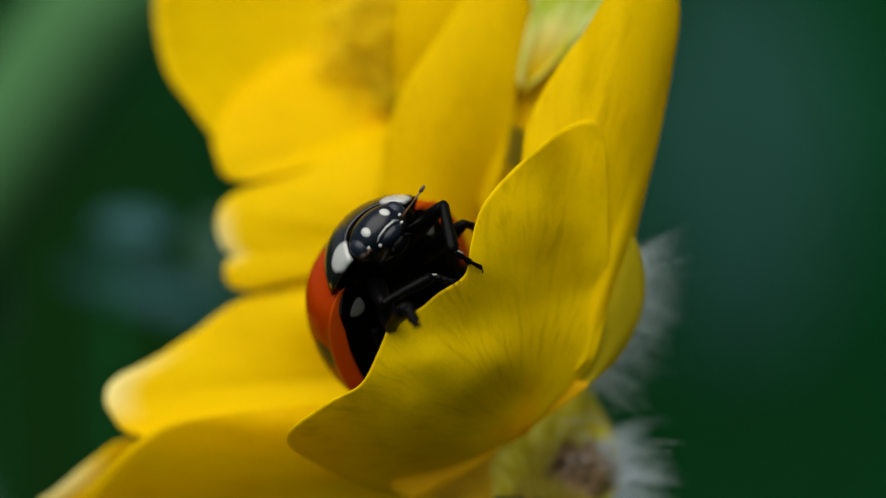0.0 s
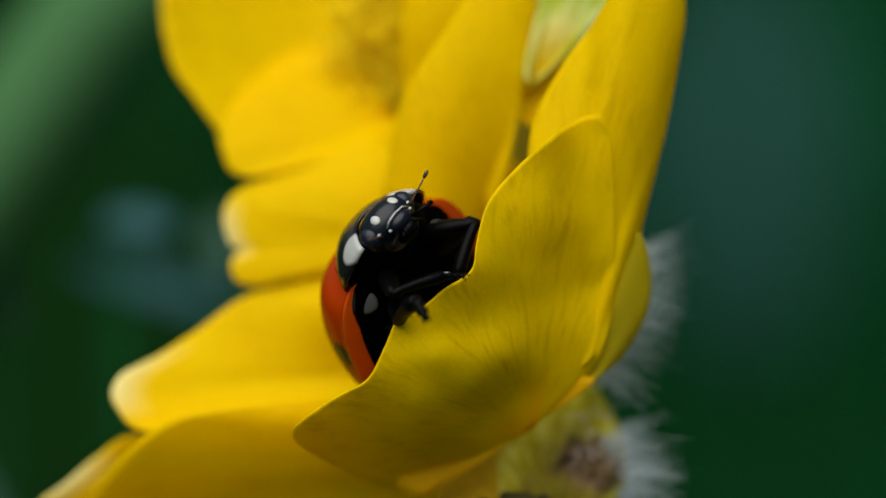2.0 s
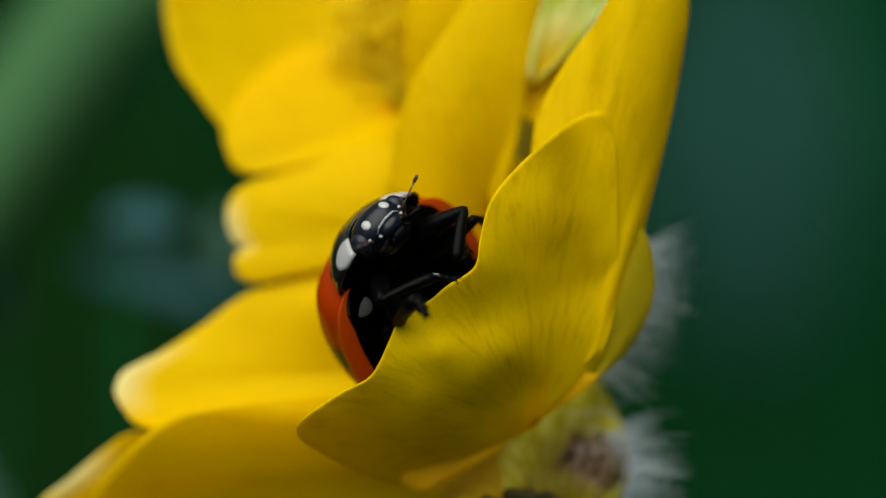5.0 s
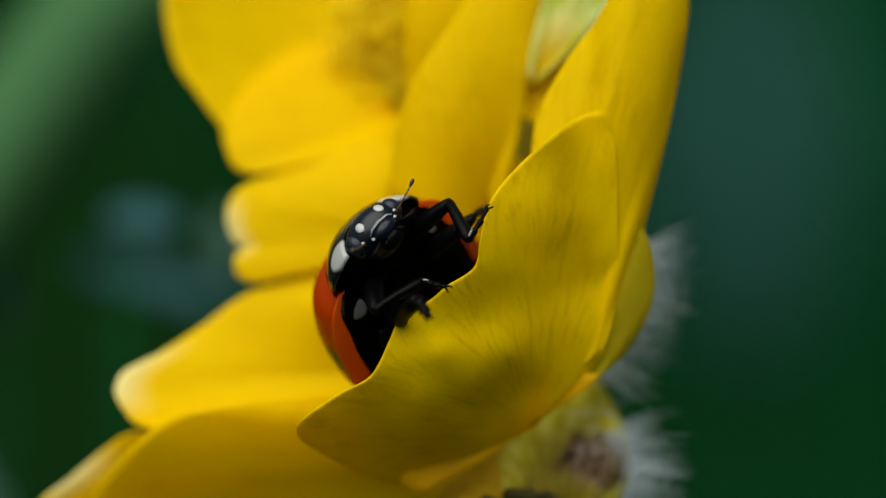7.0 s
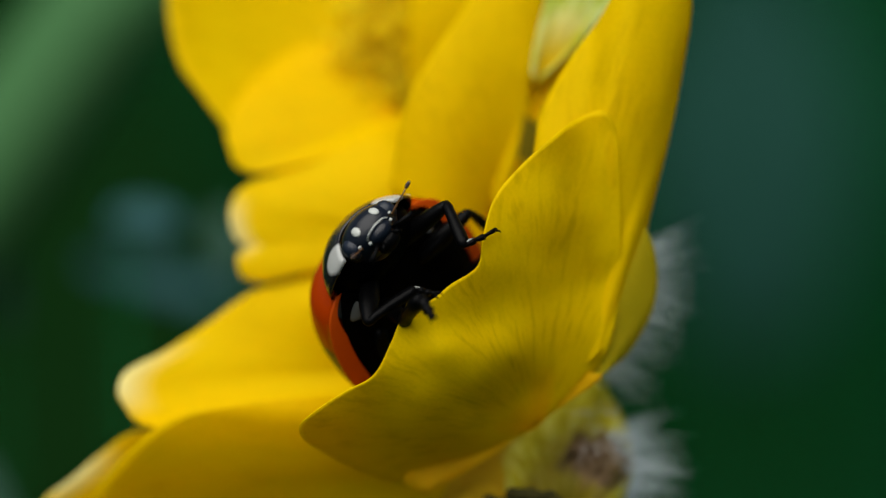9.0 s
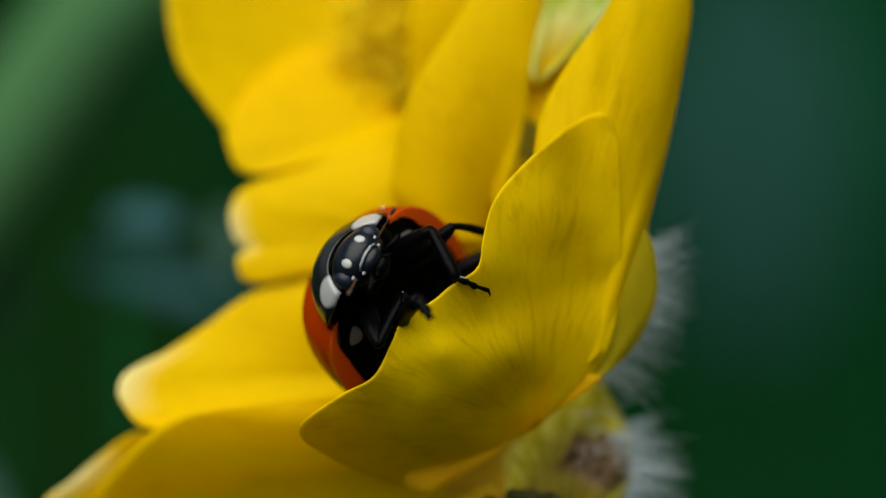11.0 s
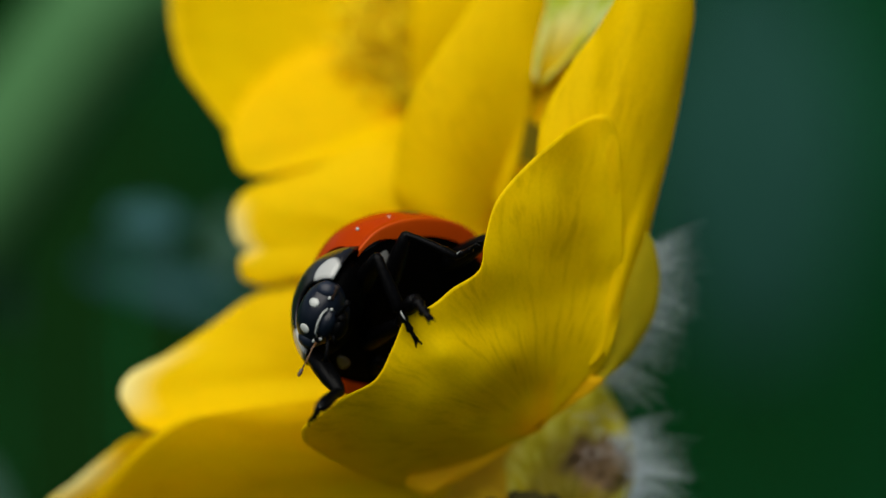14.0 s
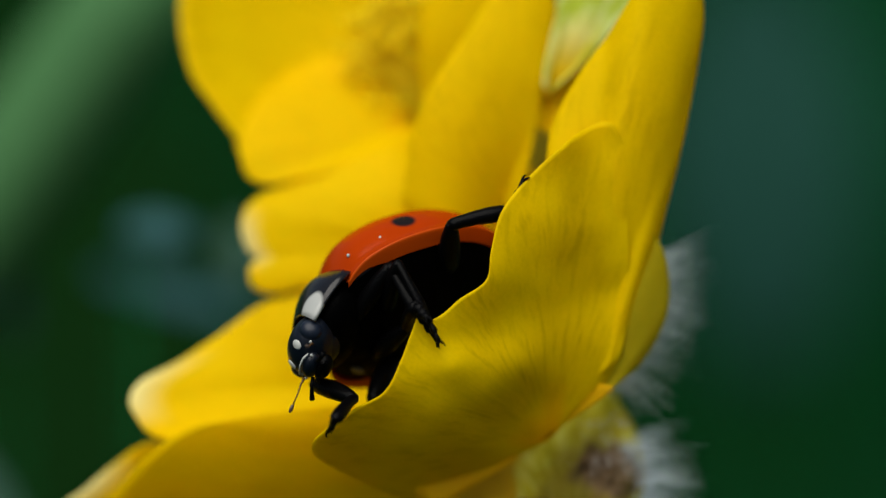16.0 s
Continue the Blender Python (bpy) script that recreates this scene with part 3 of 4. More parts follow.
        return (6.2 - 1.5 * s * s + r.uniform(-0.5, 0), 5.0 + r.uniform(0, 2.2), 0.1 - 3.9 * s), (1.0, r.uniform(-0.9, 0.9), 0.35 - 0.9 * s + r.uniform(-0.5, 0.5))

    def lower(r):
        s = r.random()
        return (5.52 - 0.4 * (2 * s - 1) ** 2 + r.uniform(-0.5, 0.1), 5.4 + r.uniform(-0.6, 2.6), -5.55 - 2.7 * s), (1.0, r.uniform(-0.9, 0.9), 0.35 - 0.9 * s + r.uniform(-0.45, 0.45))

    def lying(r):
        # on the sepal's face, combed outwards
        u, v = 0.45 + 0.55 * r.random(), r.random()
        return (2.4 + 2.9 * u, 5.1 - 0.5 * u + 0.6 * v, -7.3 + 2.6 * v - 0.3 * (1 - u)), (0.5 + r.uniform(-0.5, 0.9), -0.35, r.uniform(-1.0, 0.5))

    def brown(r):
        a, s = r.uniform(0, math.tau), math.sqrt(r.random())
        return (4.6 + 0.85 * s * math.cos(a), 4.6 + 0.8 * r.random(), -6.5 + 0.75 * s * math.sin(a)), (r.uniform(-0.6, 1.0), -0.4, r.uniform(-1.6, 0.2))
    hairs(fl, upper, 900, 2.1, 3, "fine white hairs", thin=0.55)
    hairs(fl, lower, 600, 2.4, 4, "long white hairs", thin=0.75)
    hairs(fl, lying, 110, 0.9, 8, "short pale hairs on the sepal", thin=0.5)
    hairs(fl, brown, 420, 0.8, 6, "pale brown hairs", HAIR_BROWN)
    bm = bmesh.new()
    o = LEAN @ at(ox, oy, oz)
    foot = LEAN.inverted() @ Vector((o.x + 0.012, o.y + 0.03, -0.003))
    f = foot / MM - Vector((ox, oy, oz))
    tube(bm, [Vector(p) for p in spline([(0.5, 6.0, -1.6), (1.0, 8.0, -6), tuple(f * 0.4 + Vector((2, 3, 0))), tuple(f)], 18)], [0.95] * 18, 12)
    part("stem", bm, STEM, fl, "hairy green flower stem")
    return fl


def back_flower():
    fl = thing("buttercup", (-1.14, 11.5, 5.56), "open yellow buttercup seen into its stamens", "flower", "buttercups")
    petal(fl, (0.11, 12.5, 5.41), [(0.29, 12.6, 7.21), (-1.51, 12.8, 10.1), (-5.47, 12.8, 11.54), (-8.12, 11.8, 10.4), (-8.74, 10.6, 8.19), (-8.42, 9.8, 6.03), (-7.62, 9.4, 4.78), (-6.82, 9.1, 3.72), (-6.2, 9.1, 3.01), (-4.65, 9.2, 2.75), (-2.91, 10.2, 3.39), (-1.14, 11.6, 3.59)], PETAL_OUTER, -0.7)
    petal(fl, (-1.4, 10.6, 4.28), [(-1.99, 10.8, 4.82), (-2.57, 11.2, 5.9), (-3.47, 11.4, 6.48), (-5.07, 11.2, 6.09), (-6.27, 10.0, 4.97), (-6.86, 9.2, 3.75), (-6.75, 8.8, 3.15), (-6.5, 8.6, 2.55), (-5.86, 8.5, 2.35), (-4.98, 8.5, 2.51), (-3.76, 8.7, 2.79), (-2.54, 9.1, 3.36), (-1.22, 9.7, 3.46)], PETAL, 0.25)
    petal(fl, (0.29, 13.6, 4.72), [(-0.43, 12.6, 2), (-2.59, 12.4, 1.99), (-3.31, 12.8, 4.7), (-3.32, 13.2, 6.87), (-2.6, 13.4, 9.05), (0.29, 13.4, 9.59), (2.09, 13.2, 7.23)], bulge=0.2, n=60, m=14)
    petal(fl, (0.11, 8.4, 0.37), [(-0.87, 9.5, 3.16, 0.5), (-2.27, 9.15, 3.54, 0.5), (-4.64, 8.72, 2.62, 0.5), (-5.4, 8.65, 2.28, 0.5), (-6.1, 8.58, 2.0, 0.45), (-6.56, 8.5, 1.6, 0.5), (-6.73, 8.3, 0.98), (-6.52, 8.2, 0.28), (-6.17, 8.2, 0.05), (-6.46, 8.1, -0.26), (-6.34, 8, -0.86), (-5.67, 8, -1.05), (-4.62, 8.1, -0.84), (-3.22, 8.2, -0.68), (-1.12, 8.4, -1.39)], PETAL_SHEEN, 0.3)
    petal(fl, (1.68, 7.8, 0.19), [(-0.42, 7, 0.37), (-1.6, 6.6, 1.58), (-1.58, 6.4, 2.62), (-1.25, 6.2, 4.35), (-0.67, 6.1, 5.55), (0.28, 6.1, 6.94), (1.14, 6.1, 8.15), (2.35, 6.2, 8.85), (3, 6.4, 7.82), (2.74, 6.5, 6.26), (2.40, 6.6, 4.7), (1.84, 6.9, 3.49), (1.35, 7.3, 2.28)], PETAL_OUTER, 0.9)
    petal(fl, (-0.43, 10.2, 3.92), [(-1.1, 9.9, 5.15), (-1.2, 9.7, 6.73), (-0.99, 9.4, 8.13), (0.28, 9, 8.82), (2.04, 9, 8.47), (2.04, 9.2, 6.72), (1.17, 9.6, 4.61)], bulge=0.4)
    petal(fl, (2.72, 6.0, 4.95), [(2.62, 5.95, 5.4), (2.70, 6.1, 6.07), (2.88, 6.4, 7.12), (3.16, 6.8, 8.18), (4.46, 7.1, 8.89), (5.49, 6.9, 8.19), (4.72, 6.5, 6.95), (3.78, 6.2, 5.99), (3.05, 6.0, 5.35)], SEPAL_STREAKED, 0.3, "pale green-white sepal", "sepal", 80, 20, crease=(0.05, 24))
    petal(fl, (2.7, 6.4, 3.92), [(2.27, 6.4, 4.18), (2.25, 6.4, 5.04), (2.5, 6.7, 6.2), (3.0, 7.3, 7.6), (4.6, 7.5, 8.3), (5.3, 7.2, 7.7), (4.5, 6.8, 6.4), (3.6, 6.5, 5.2), (2.84, 6.4, 3.8)], bulge=0.1, n=60, m=12)
    # stamens, a ring of short filaments with fat anthers
    bm = bmesh.new()
    tube(bm, [(0, 0, 0), (0, 0, 1.0), (0, 0, 1.35)], [0.06, 0.06, 0.07], 6)
    ball(bm, (0, 0, 1.65), (0.12, 0.16, 0.34), seg=8, rings=6)
    first = part("stamen", bm, ANTHER, fl)
    rnd = random.Random(9)
    ox, oy, oz = fl["origin"]
    for i in range(110):
        s = first if i == 0 else first.copy()
        if i:
            scene.collection.objects.link(s)
        a, r = rnd.uniform(0, math.tau), math.sqrt(rnd.random())
        p = Vector((-0.55 + 1.2 * r * math.cos(a), -0.5 + rnd.uniform(-0.2, 0.2), 0.9 + 1.9 * r * math.sin(a)))
        d = Vector((-0.3 + 0.5 * r * math.cos(a), -0.5, 0.65 + 0.5 * r * math.sin(a)))
        s.matrix_basis = Matrix.Translation(p * MM) @ d.to_track_quat("Z", "Y").to_matrix().to_4x4() @ Matrix.Scale(rnd.uniform(0.5, 0.75), 4)
    bm = bmesh.new()
    ball(bm, (-0.35, -0.35, 0.9), (1.9, 0.42, 2.3), seg=24, rings=16)
    for v in bm.verts:
        v.co += v.normal * 0.00016 * noise.noise(v.co * 2200)
    part("receptacle", bm, ANTHER, fl)
    bm = bmesh.new()
    o = LEAN @ at(ox, oy, oz)
    foot = LEAN.inverted() @ Vector((o.x + 0.02, o.y + 0.03, -0.003))
    f = foot / MM - Vector((ox, oy, oz))
    tube(bm, [Vector(p) for p in spline([(0, 1.6, -0.6), (0.4, 3.2, -3), (0.9, 5.5, -8), tuple(f * 0.4 + Vector((2, 6, 0))), tuple(f)], 18)], [0.9] * 18, 12)
    part("stem", bm, STEM, fl, "hairy green flower stem")
    return fl


# ---------------------------------------------------------------- the ladybird, in its own space: x ahead, y to its left, z up
CX, LEN, WID, TALL, LOW = -0.90, 3.46, 2.92, 2.70, -0.14


def outline(x):
    r = abs(x - CX) / LEN
    return max(0.0, 1 - r ** (2.42 if x > CX else 2.1)) ** 0.5


def wing_case(parent, side):
    xs = [1.74 + (CX - LEN - 1.74) * (0.5 - 0.5 * math.cos(math.pi * i / 34)) for i in range(35)]
    verts, faces = [], []
    K = 26
    for x in xs:
        k = outline(x) * (1 - 0.14 * max(0.0, (x - 1.1) / 0.64) ** 2)
        fold = LOW + 0.20 * min(1, k * 1.3)
        w, h = WID * k + 0.02, TALL * k + 0.02 - (fold - LOW)
        prof = []
        for i in range(18):
            a = math.pi / 2 * (1 - i / 17)
            prof.append((w * math.cos(a) ** 0.92 if a < 1.57 else 0.0, fold + h * math.sin(a) ** 0.95))
        rim = 0.08 * min(1, k * 1.4)
        prof += [(w + rim * 0.7, fold - 0.01), (w + rim, fold - 0.03), (w + rim, fold - 0.06), (w + rim * 0.4, fold - 0.09)]
        under = 1 - 0.7 * min(1, max(0.0, (x - 0.5) / 1.1))
        deep = 0.13 * min(1, k * 1.3) * under
        prof += [(max(0.0, w - 0.44 * t * min(1, 1.6 * k) * under), fold - 0.09 - deep * t ** 0.8) for t in (0.2, 0.5, 0.8, 1.0)]
        for y, z in prof:
            verts.append(Vector((x, side * (y + 0.012), z)) * MM)
    for i in range(len(xs) - 1):
        for j in range(K - 1):
            a = i * K + j
            f = (a, a + 1, a + K + 1, a + K)
            faces.append(f if side < 0 else f[::-1])
    ob = mesh_object("wing_case", verts, faces, ELYTRON, parent, "glossy red wing case with black spots")
    ob.data.materials.append(RIM)
    for n, p in enumerate(ob.data.polygons):
        if n % (K - 1) >= 18:
            p.material_index = 1
    return ob


def feeler_pose(side, heading):
    """A feeler's place on the head, pointing along a heading of the head's space."""
    m = Vector(heading).to_track_quat("X", "Z").to_matrix().to_4x4()
    m.translation = Vector((3.60, side * 0.70, 0.20)) * MM
    return m


def beetle():
    bug = new("ladybird")
    tagged(bug, "red seven-spotted ladybird with black legs climbing a petal", "ladybird")
    for side in (1, -1):
        wing_case(bug, side)
    # underside
    verts, faces = [], []
    K = 21
    xs = [1.7 - i * (5.55 / 44) for i in range(45)]
    for i, x in enumerate(xs):
        k = outline(x)
        w = max(0.05, WID * k - 0.39 * min(1, 1.6 * k))
        deep = 0.52 * k ** 0.7 * (1 if x < 1.0 else 1 - 0.25 * (x - 1.0))
        ring = 0.05 * max(0.0, math.sin(i * 2 * math.pi / 7)) if x < -0.6 else 0.0
        for j in range(K):
            t = j / (K - 1) * 2 - 1
            verts.append(Vector((x, w * t, LOW + 0.06 - (deep + ring) * (1 - abs(t) ** 2.2) ** 0.9)) * MM)
    for i in range(len(xs) - 1):
        for j in range(K - 1):
            a = i * K + j
            faces.append((a, a + 1, a + K + 1, a + K))
    ob = mesh_object("abdomen", verts, faces, BELLY, bug, "black segmented underside")
    bm = bmesh.new()
    ball(bm, (0.9, 0, 0.2), (1.4, 1.75, 0.85))
    part("thorax", bm, BELLY, bug)
    bm = bmesh.new()
    ball(bm, (1.35, 0, 0.62), (0.75, 1.5, 0.86))
    part("waist", bm, BELLY, bug)
    for side in (1, -1):
        bm = bmesh.new()
        ball(bm, (1.08, side * 1.80, -0.13), (0.46, 0.36, 0.07), Vector((0.48, side * 0.55, -0.6)).to_track_quat("Z", "X").to_matrix().to_4x4(), 18, 10)
        part("side_mark", bm, GREY, bug, "greyish white side mark")
    # small white specks on the left wing case
    for x, y in ((1.40, 2.22), (0.45, 2.72), (-0.6, 2.9)):
        k = outline(x)
        z = LOW + 0.20 + (TALL * k - 0.18) * math.sin(math.acos((y / (WID * k)) ** (1 / 0.92))) ** 0.95
        bm = bmesh.new()
        ball(bm, (x, y, z - 0.02), (0.055, 0.055, 0.055) if x > 0 else (0.03, 0.03, 0.03), seg=10, rings=6)
        part("speck", bm, PALE, bug, "tiny white speck")

    # neck shield
    verts, faces = [], []
    NS, NT = 14, 33
    for i in range(NS):
        s = i / (NS - 1)
        for j in range(NT):
            t = j / (NT - 1) * 2 - 1
            half = 2.0 - 0.85 * s ** 2.2 - 0.22 * (1 - s) ** 3
            x = 1.45 + 1.12 * s + 0.60 * s * t * t - 0.15 * (1 - s) * abs(t) ** 3
            top, edge = 1.68 - 0.42 * s ** 1.6, 0.42 + 0.04 * s
            z = edge + (top - edge) * (1 - abs(t) ** 2.2) ** 0.8
            verts.append(Vector((x, half * t, z)) * MM)
    for i in range(NS - 1):
        for j in range(NT - 1):
            a = i * NT + j
            faces.append((a, a + 1, a + NT + 1, a + NT))
    shield = mesh_object("neck_shield", verts, faces, COLLAR, bug, "glossy black neck shield with white corners")
    so = shield.modifiers.new("thickness", "SOLIDIFY")
    so.thickness, so.offset = 0.10 * MM, -1
    bm = bmesh.new()
    ball(bm, (1.95, 0, 0.42), (1.15, 1.55, 0.85))
    chest = part("chest", bm, BELLY, bug)

    # head
    feelers = []
    bm = bmesh.new()
    ball(bm, (2.93, 0, 0.50), (0.84, 1.02, 0.68), seg=32, rings=20)
    ball(bm, (2.5, 0, 0.22), (0.7, 0.82, 0.5))
    head = part("head", bm, FACE, bug, "black head with two white spots")
    for side in (1, -1):
        bm = bmesh.new()
        ball(bm, (3.21, side * 0.775, 0.51), (0.335, 0.30, 0.35), seg=24, rings=16)
        part("eye", bm, EYE, head)
        bm = bmesh.new()
        n = Vector((0.73 / 0.84 ** 2, side * 0.42 / 1.08 ** 2, 0.22 / 0.74 ** 2)).normalized()
        ball(bm, (3.66, side * 0.42, 0.67), (0.175, 0.14, 0.05), n.to_track_quat("Z", "X").to_matrix().to_4x4(), 14, 8)
        part("forehead_spot", bm, PALE, head, "white forehead spot")
        bm = bmesh.new()
        ball(bm, (3.56, side * 0.70, 0.31), (0.04, 0.06, 0.045), seg=10, rings=6)
        ball(bm, (3.80, side * 0.48, 0.08), (0.05, 0.055, 0.05), seg=10, rings=6)
        part("cheek_mark", bm, PALE, head, "small white cheek marks")
        bm = bmesh.new()
        tube(bm, [(0, 0, 0), (0.22, 0.03, 0.02), (0.55, 0.0, 0.0), (0.88, 0, 0)], [0.045, 0.028, 0.022, 0.026], 8)
        club = len(bm.faces)
        ball(bm, (1.0, 0, 0), (0.15, 0.06, 0.06), None, 10, 8)
        bm.faces.ensure_lookup_table()
        for f in bm.faces[club:]:
            f.material_index = 1
        f = part("feeler", bm, BROWN, head, "brown feeler with a darker club")
        f.data.materials.append(CLUB)
        f.matrix_basis = feeler_pose(side, (0.15, 0.92, 0.30) if side > 0 else (0.15, -0.92, -0.26))
        feelers.append(f)
        bm = bmesh.new()
        tube(bm, [(3.75, side * 0.35, -0.10), (3.95, side * 0.55, -0.22), (3.98, side * 0.80, -0.30), (3.96, side * 0.98, -0.33)], [0.06, 0.055, 0.07, 0.085], 8)
        part("palp", bm, LEG, head)
        bm = bmesh.new()
        tube(bm, [(3.75, side * 0.22, -0.20), (3.80, side * 0.34, -0.30), (3.74, side * 0.42, -0.38)], [0.06, 0.055, 0.05], 8)
        part("mouth_feeler", bm, LEG, head)
    bm = bmesh.new()
    ball(bm, (3.69, 0, 0.07), (0.31, 0.45, 0.27))
    part("upper_lip", bm, FACE, head)
    bm = bmesh.new()
    tube(bm, [(3.80, -0.47, 0.20), (3.92, -0.32, 0.27), (3.955, 0, 0.30), (3.92, 0.32, 0.27), (3.80, 0.47, 0.20)], [0.03, 0.048, 0.055, 0.048, 0.03], 10, 0.55)
    part("lip_line", bm, PALE, head, "thin white line above the lip")
    bm = bmesh.new()
    ball(bm, (3.5, 0, -0.25), (0.35, 0.42, 0.25))
    part("jaw", bm, LEG, head)
    return bug, head, shield, chest, feelers


FEMUR, SHIN, FOOT = 1.75, 1.55, 1.05


def leg(parent, size, fat, stout=1.0):
    """Thigh, shin and foot, each along its own x axis."""
    bm = bmesh.new()
    tube(bm, [(-0.15, 0, 0), (0.05, 0, 0), (0.3, 0, 0.02), (0.75, 0, 0.03), (1.2, 0, 0.02), (1.55, 0, 0), (FEMUR, 0, 0), (FEMUR + 0.07, 0, 0)], [0.12, 0.22, 0.27, 0.295, 0.265, 0.205, 0.15, 0.07], 14, 0.88)
    a = part("thigh", bm, LEG, parent)
    bm = bmesh.new()
    tube(bm, [(-0.08, 0, 0), (0.06, 0, 0), (0.3, 0, 0.03), (0.7, 0, 0.04), (1.1, 0, 0.02), (1.4, 0, 0), (SHIN, 0, 0), (SHIN + 0.04, 0, 0)], [r * fat for r in (0.08, 0.115, 0.115, 0.13, 0.15, 0.145, 0.11, 0.05)], 12, 0.85)
    for s in (0.05, -0.05):
        tube(bm, [(SHIN - 0.08, s, -0.08), (SHIN + 0.10, s * 1.8, -0.13)], [0.022, 0.005], 5)
    for i in range(26):
        # short bristles along the outer half of the shin
        x, w = 0.55 + 0.95 * i / 25, i * 2.4
        y, z = 0.115 * fat * math.cos(w), 0.09 * fat * math.sin(w)
        tube(bm, [(x, y, z), (x + 0.08, y * 1.45, z * 1.45)], [0.009, 0.002], 3)
    b = part("shin", bm, LEG, parent)
    bm = bmesh.new()
    tube(bm, [(-0.02, 0, 0), (0.10, 0, 0), (0.26, 0, 0), (0.32, 0, 0), (0.36, 0, 0), (0.50, 0, -0.02), (0.60, 0, -0.03), (0.64, 0, -0.02), (0.72, 0, -0.01), (0.95, 0, 0)],
         [r * stout for r in (0.06, 0.09, 0.12, 0.105, 0.065, 0.095, 0.11, 0.06, 0.055, 0.075)], 10, 0.9)
    for s in (1, -1):
        tube(bm, [(0.92, 0, 0), (1.0, s * 0.06, 0.0), (1.07, s * 0.09, -0.05), (1.09, s * 0.08, -0.11)], [0.04, 0.034, 0.024, 0.006], 6)
    c = part("foot", bm, LEG, parent)
    bm = bmesh.new()
    tube(bm, [(-0.06, 0.0, 0.055), (0.08, 0.0, 0.085), (0.22, 0.0, 0.10), (0.32, 0.0, 0.085)], [0.012, 0.022, 0.022, 0.008], 6)
    part("foot_pad", bm, PALE if stout == 1 else LEG, c, "bristly foot pad")
    for ob in (a, b, c):
        ob.scale = (size, size, size)
    return a, b, c


# ---------------------------------------------------------------- build
ground()
grass()
front_flower()
back_flower()
plant_stem("grass_stalk", (-17.76, 42, 1.7), STALK, 2.1, "thick pale green grass stalk leaning in the meadow", "grass stalk", beyond=(-10.82, 42, 11.59))
broad_leaf((16.66, 150, 25.0), (17.3, 150, 5.8), 0.024, 0.013, "bluish green broad leaf standing in the grass", LEAF_FAR, roll=0.2)
broad_leaf((-7.68, 32, 0.82), (-10.58, 32, 1.12), 0.0026, 0.0011, "small leaf tip in the shade with painted bluish sky sheen")
broad_leaf((-7.43, 36, -3.65), (-7.84, 36, 0.02), 0.0026, 0.0012, "small leaf tip painted grey-green as if catching the light", LEAF_LIT)
broad_leaf((-6.03, 44, -2.53), (-10.5, 44, -1.25), 0.0066, 0.0011, "narrow leaf in the shade with painted bluish sky sheen")
broad_leaf((-17.51, 44, 5.12), (-16.83, 44, -1.04), 0.0040, 0.0011, "narrow leaf painted grey-green as if catching the light", LEAF_LIT)
broad_leaf((-18.9, 40, -5.6), (-17.3, 40, -9.8), 0.0055, 0.0020, "leaf painted grey-green as if catching the light", LEAF_LIT)
bug, bug_head, bug_shield, bug_chest, bug_feelers = beetle()
SIZE = {"fore": 1.1, "mid": 1.08, "hind": 1.12}
LEGS = {a + "_" + b: leg(bug, SIZE[b], 1.75 if b == "hind" or (a, b) == ("right", "mid") else 1.0 if b == "mid" else 1.3, 1.6 if (a, b) == ("right", "mid") else 1.0) for a in ("left", "right") for b in ("fore", "mid", "hind")}

# ---------------------------------------------------------------- how the ladybird moves
# seconds; place in the flowers' space in millimetres; turn as a quaternion
BODY = [
    (0, -1.16, 2.45, -0.88, 0.592, 0.033, -0.590, -0.548),
    (0.8, -1.16, 2.49, -0.86, 0.579, 0.043, -0.585, -0.566),
    (1, -0.74, 2.41, -0.89, 0.587, 0.011, -0.607, -0.536),
    (1.3, -0.87, 2.36, -0.96, 0.565, 0.006, -0.633, -0.530),
    (3.5, -1.08, 2.41, -1.04, 0.558, 0.027, -0.628, -0.541),
    (4.2, -1.12, 2.38, -1.07, 0.549, 0.021, -0.633, -0.546),
    (6.3, -1.20, 2.35, -1.13, 0.529, 0.014, -0.633, -0.565),
    (7, -1.25, 2.36, -1.14, 0.538, 0.011, -0.624, -0.567),
    (8, -1.31, 2.38, -1.27, 0.560, -0.013, -0.613, -0.557),
    (8.5, -1.37, 2.38, -1.18, 0.546, 0.008, -0.612, -0.572),
    (9, -1.42, 2.39, -1.14, 0.535, 0.024, -0.610, -0.585),
    (11.3, -1.73, 2.45, -1.47, 0.499, 0.134, -0.609, -0.602),
    (12, -1.82, 2.50, -1.43, 0.490, 0.147, -0.593, -0.621),
    (12.5, -1.88, 2.49, -1.64, 0.427, 0.138, -0.615, -0.648),
    (13, -1.96, 2.44, -1.87, 0.411, 0.119, -0.621, -0.657),
    (13.3, -1.99, 2.47, -1.79, 0.399, 0.158, -0.594, -0.681),
    (13.6, -2.08, 2.47, -1.75, 0.382, 0.166, -0.528, -0.740),
    (14, -2.04, 2.40, -1.67, 0.327, 0.175, -0.497, -0.785),
    (14.3, -1.92, 2.38, -1.79, 0.283, 0.136, -0.505, -0.804),
    (14.6, -2.22, 2.38, -1.66, 0.266, 0.127, -0.488, -0.822),
    (15, -2.09, 2.36, -1.65, 0.240, 0.139, -0.449, -0.850),
    (15.5, -1.94, 2.33, -1.67, 0.215, 0.184, -0.423, -0.861),
    (16, -2.07, 2.29, -1.62, 0.181, 0.212, -0.385, -0.880),
]
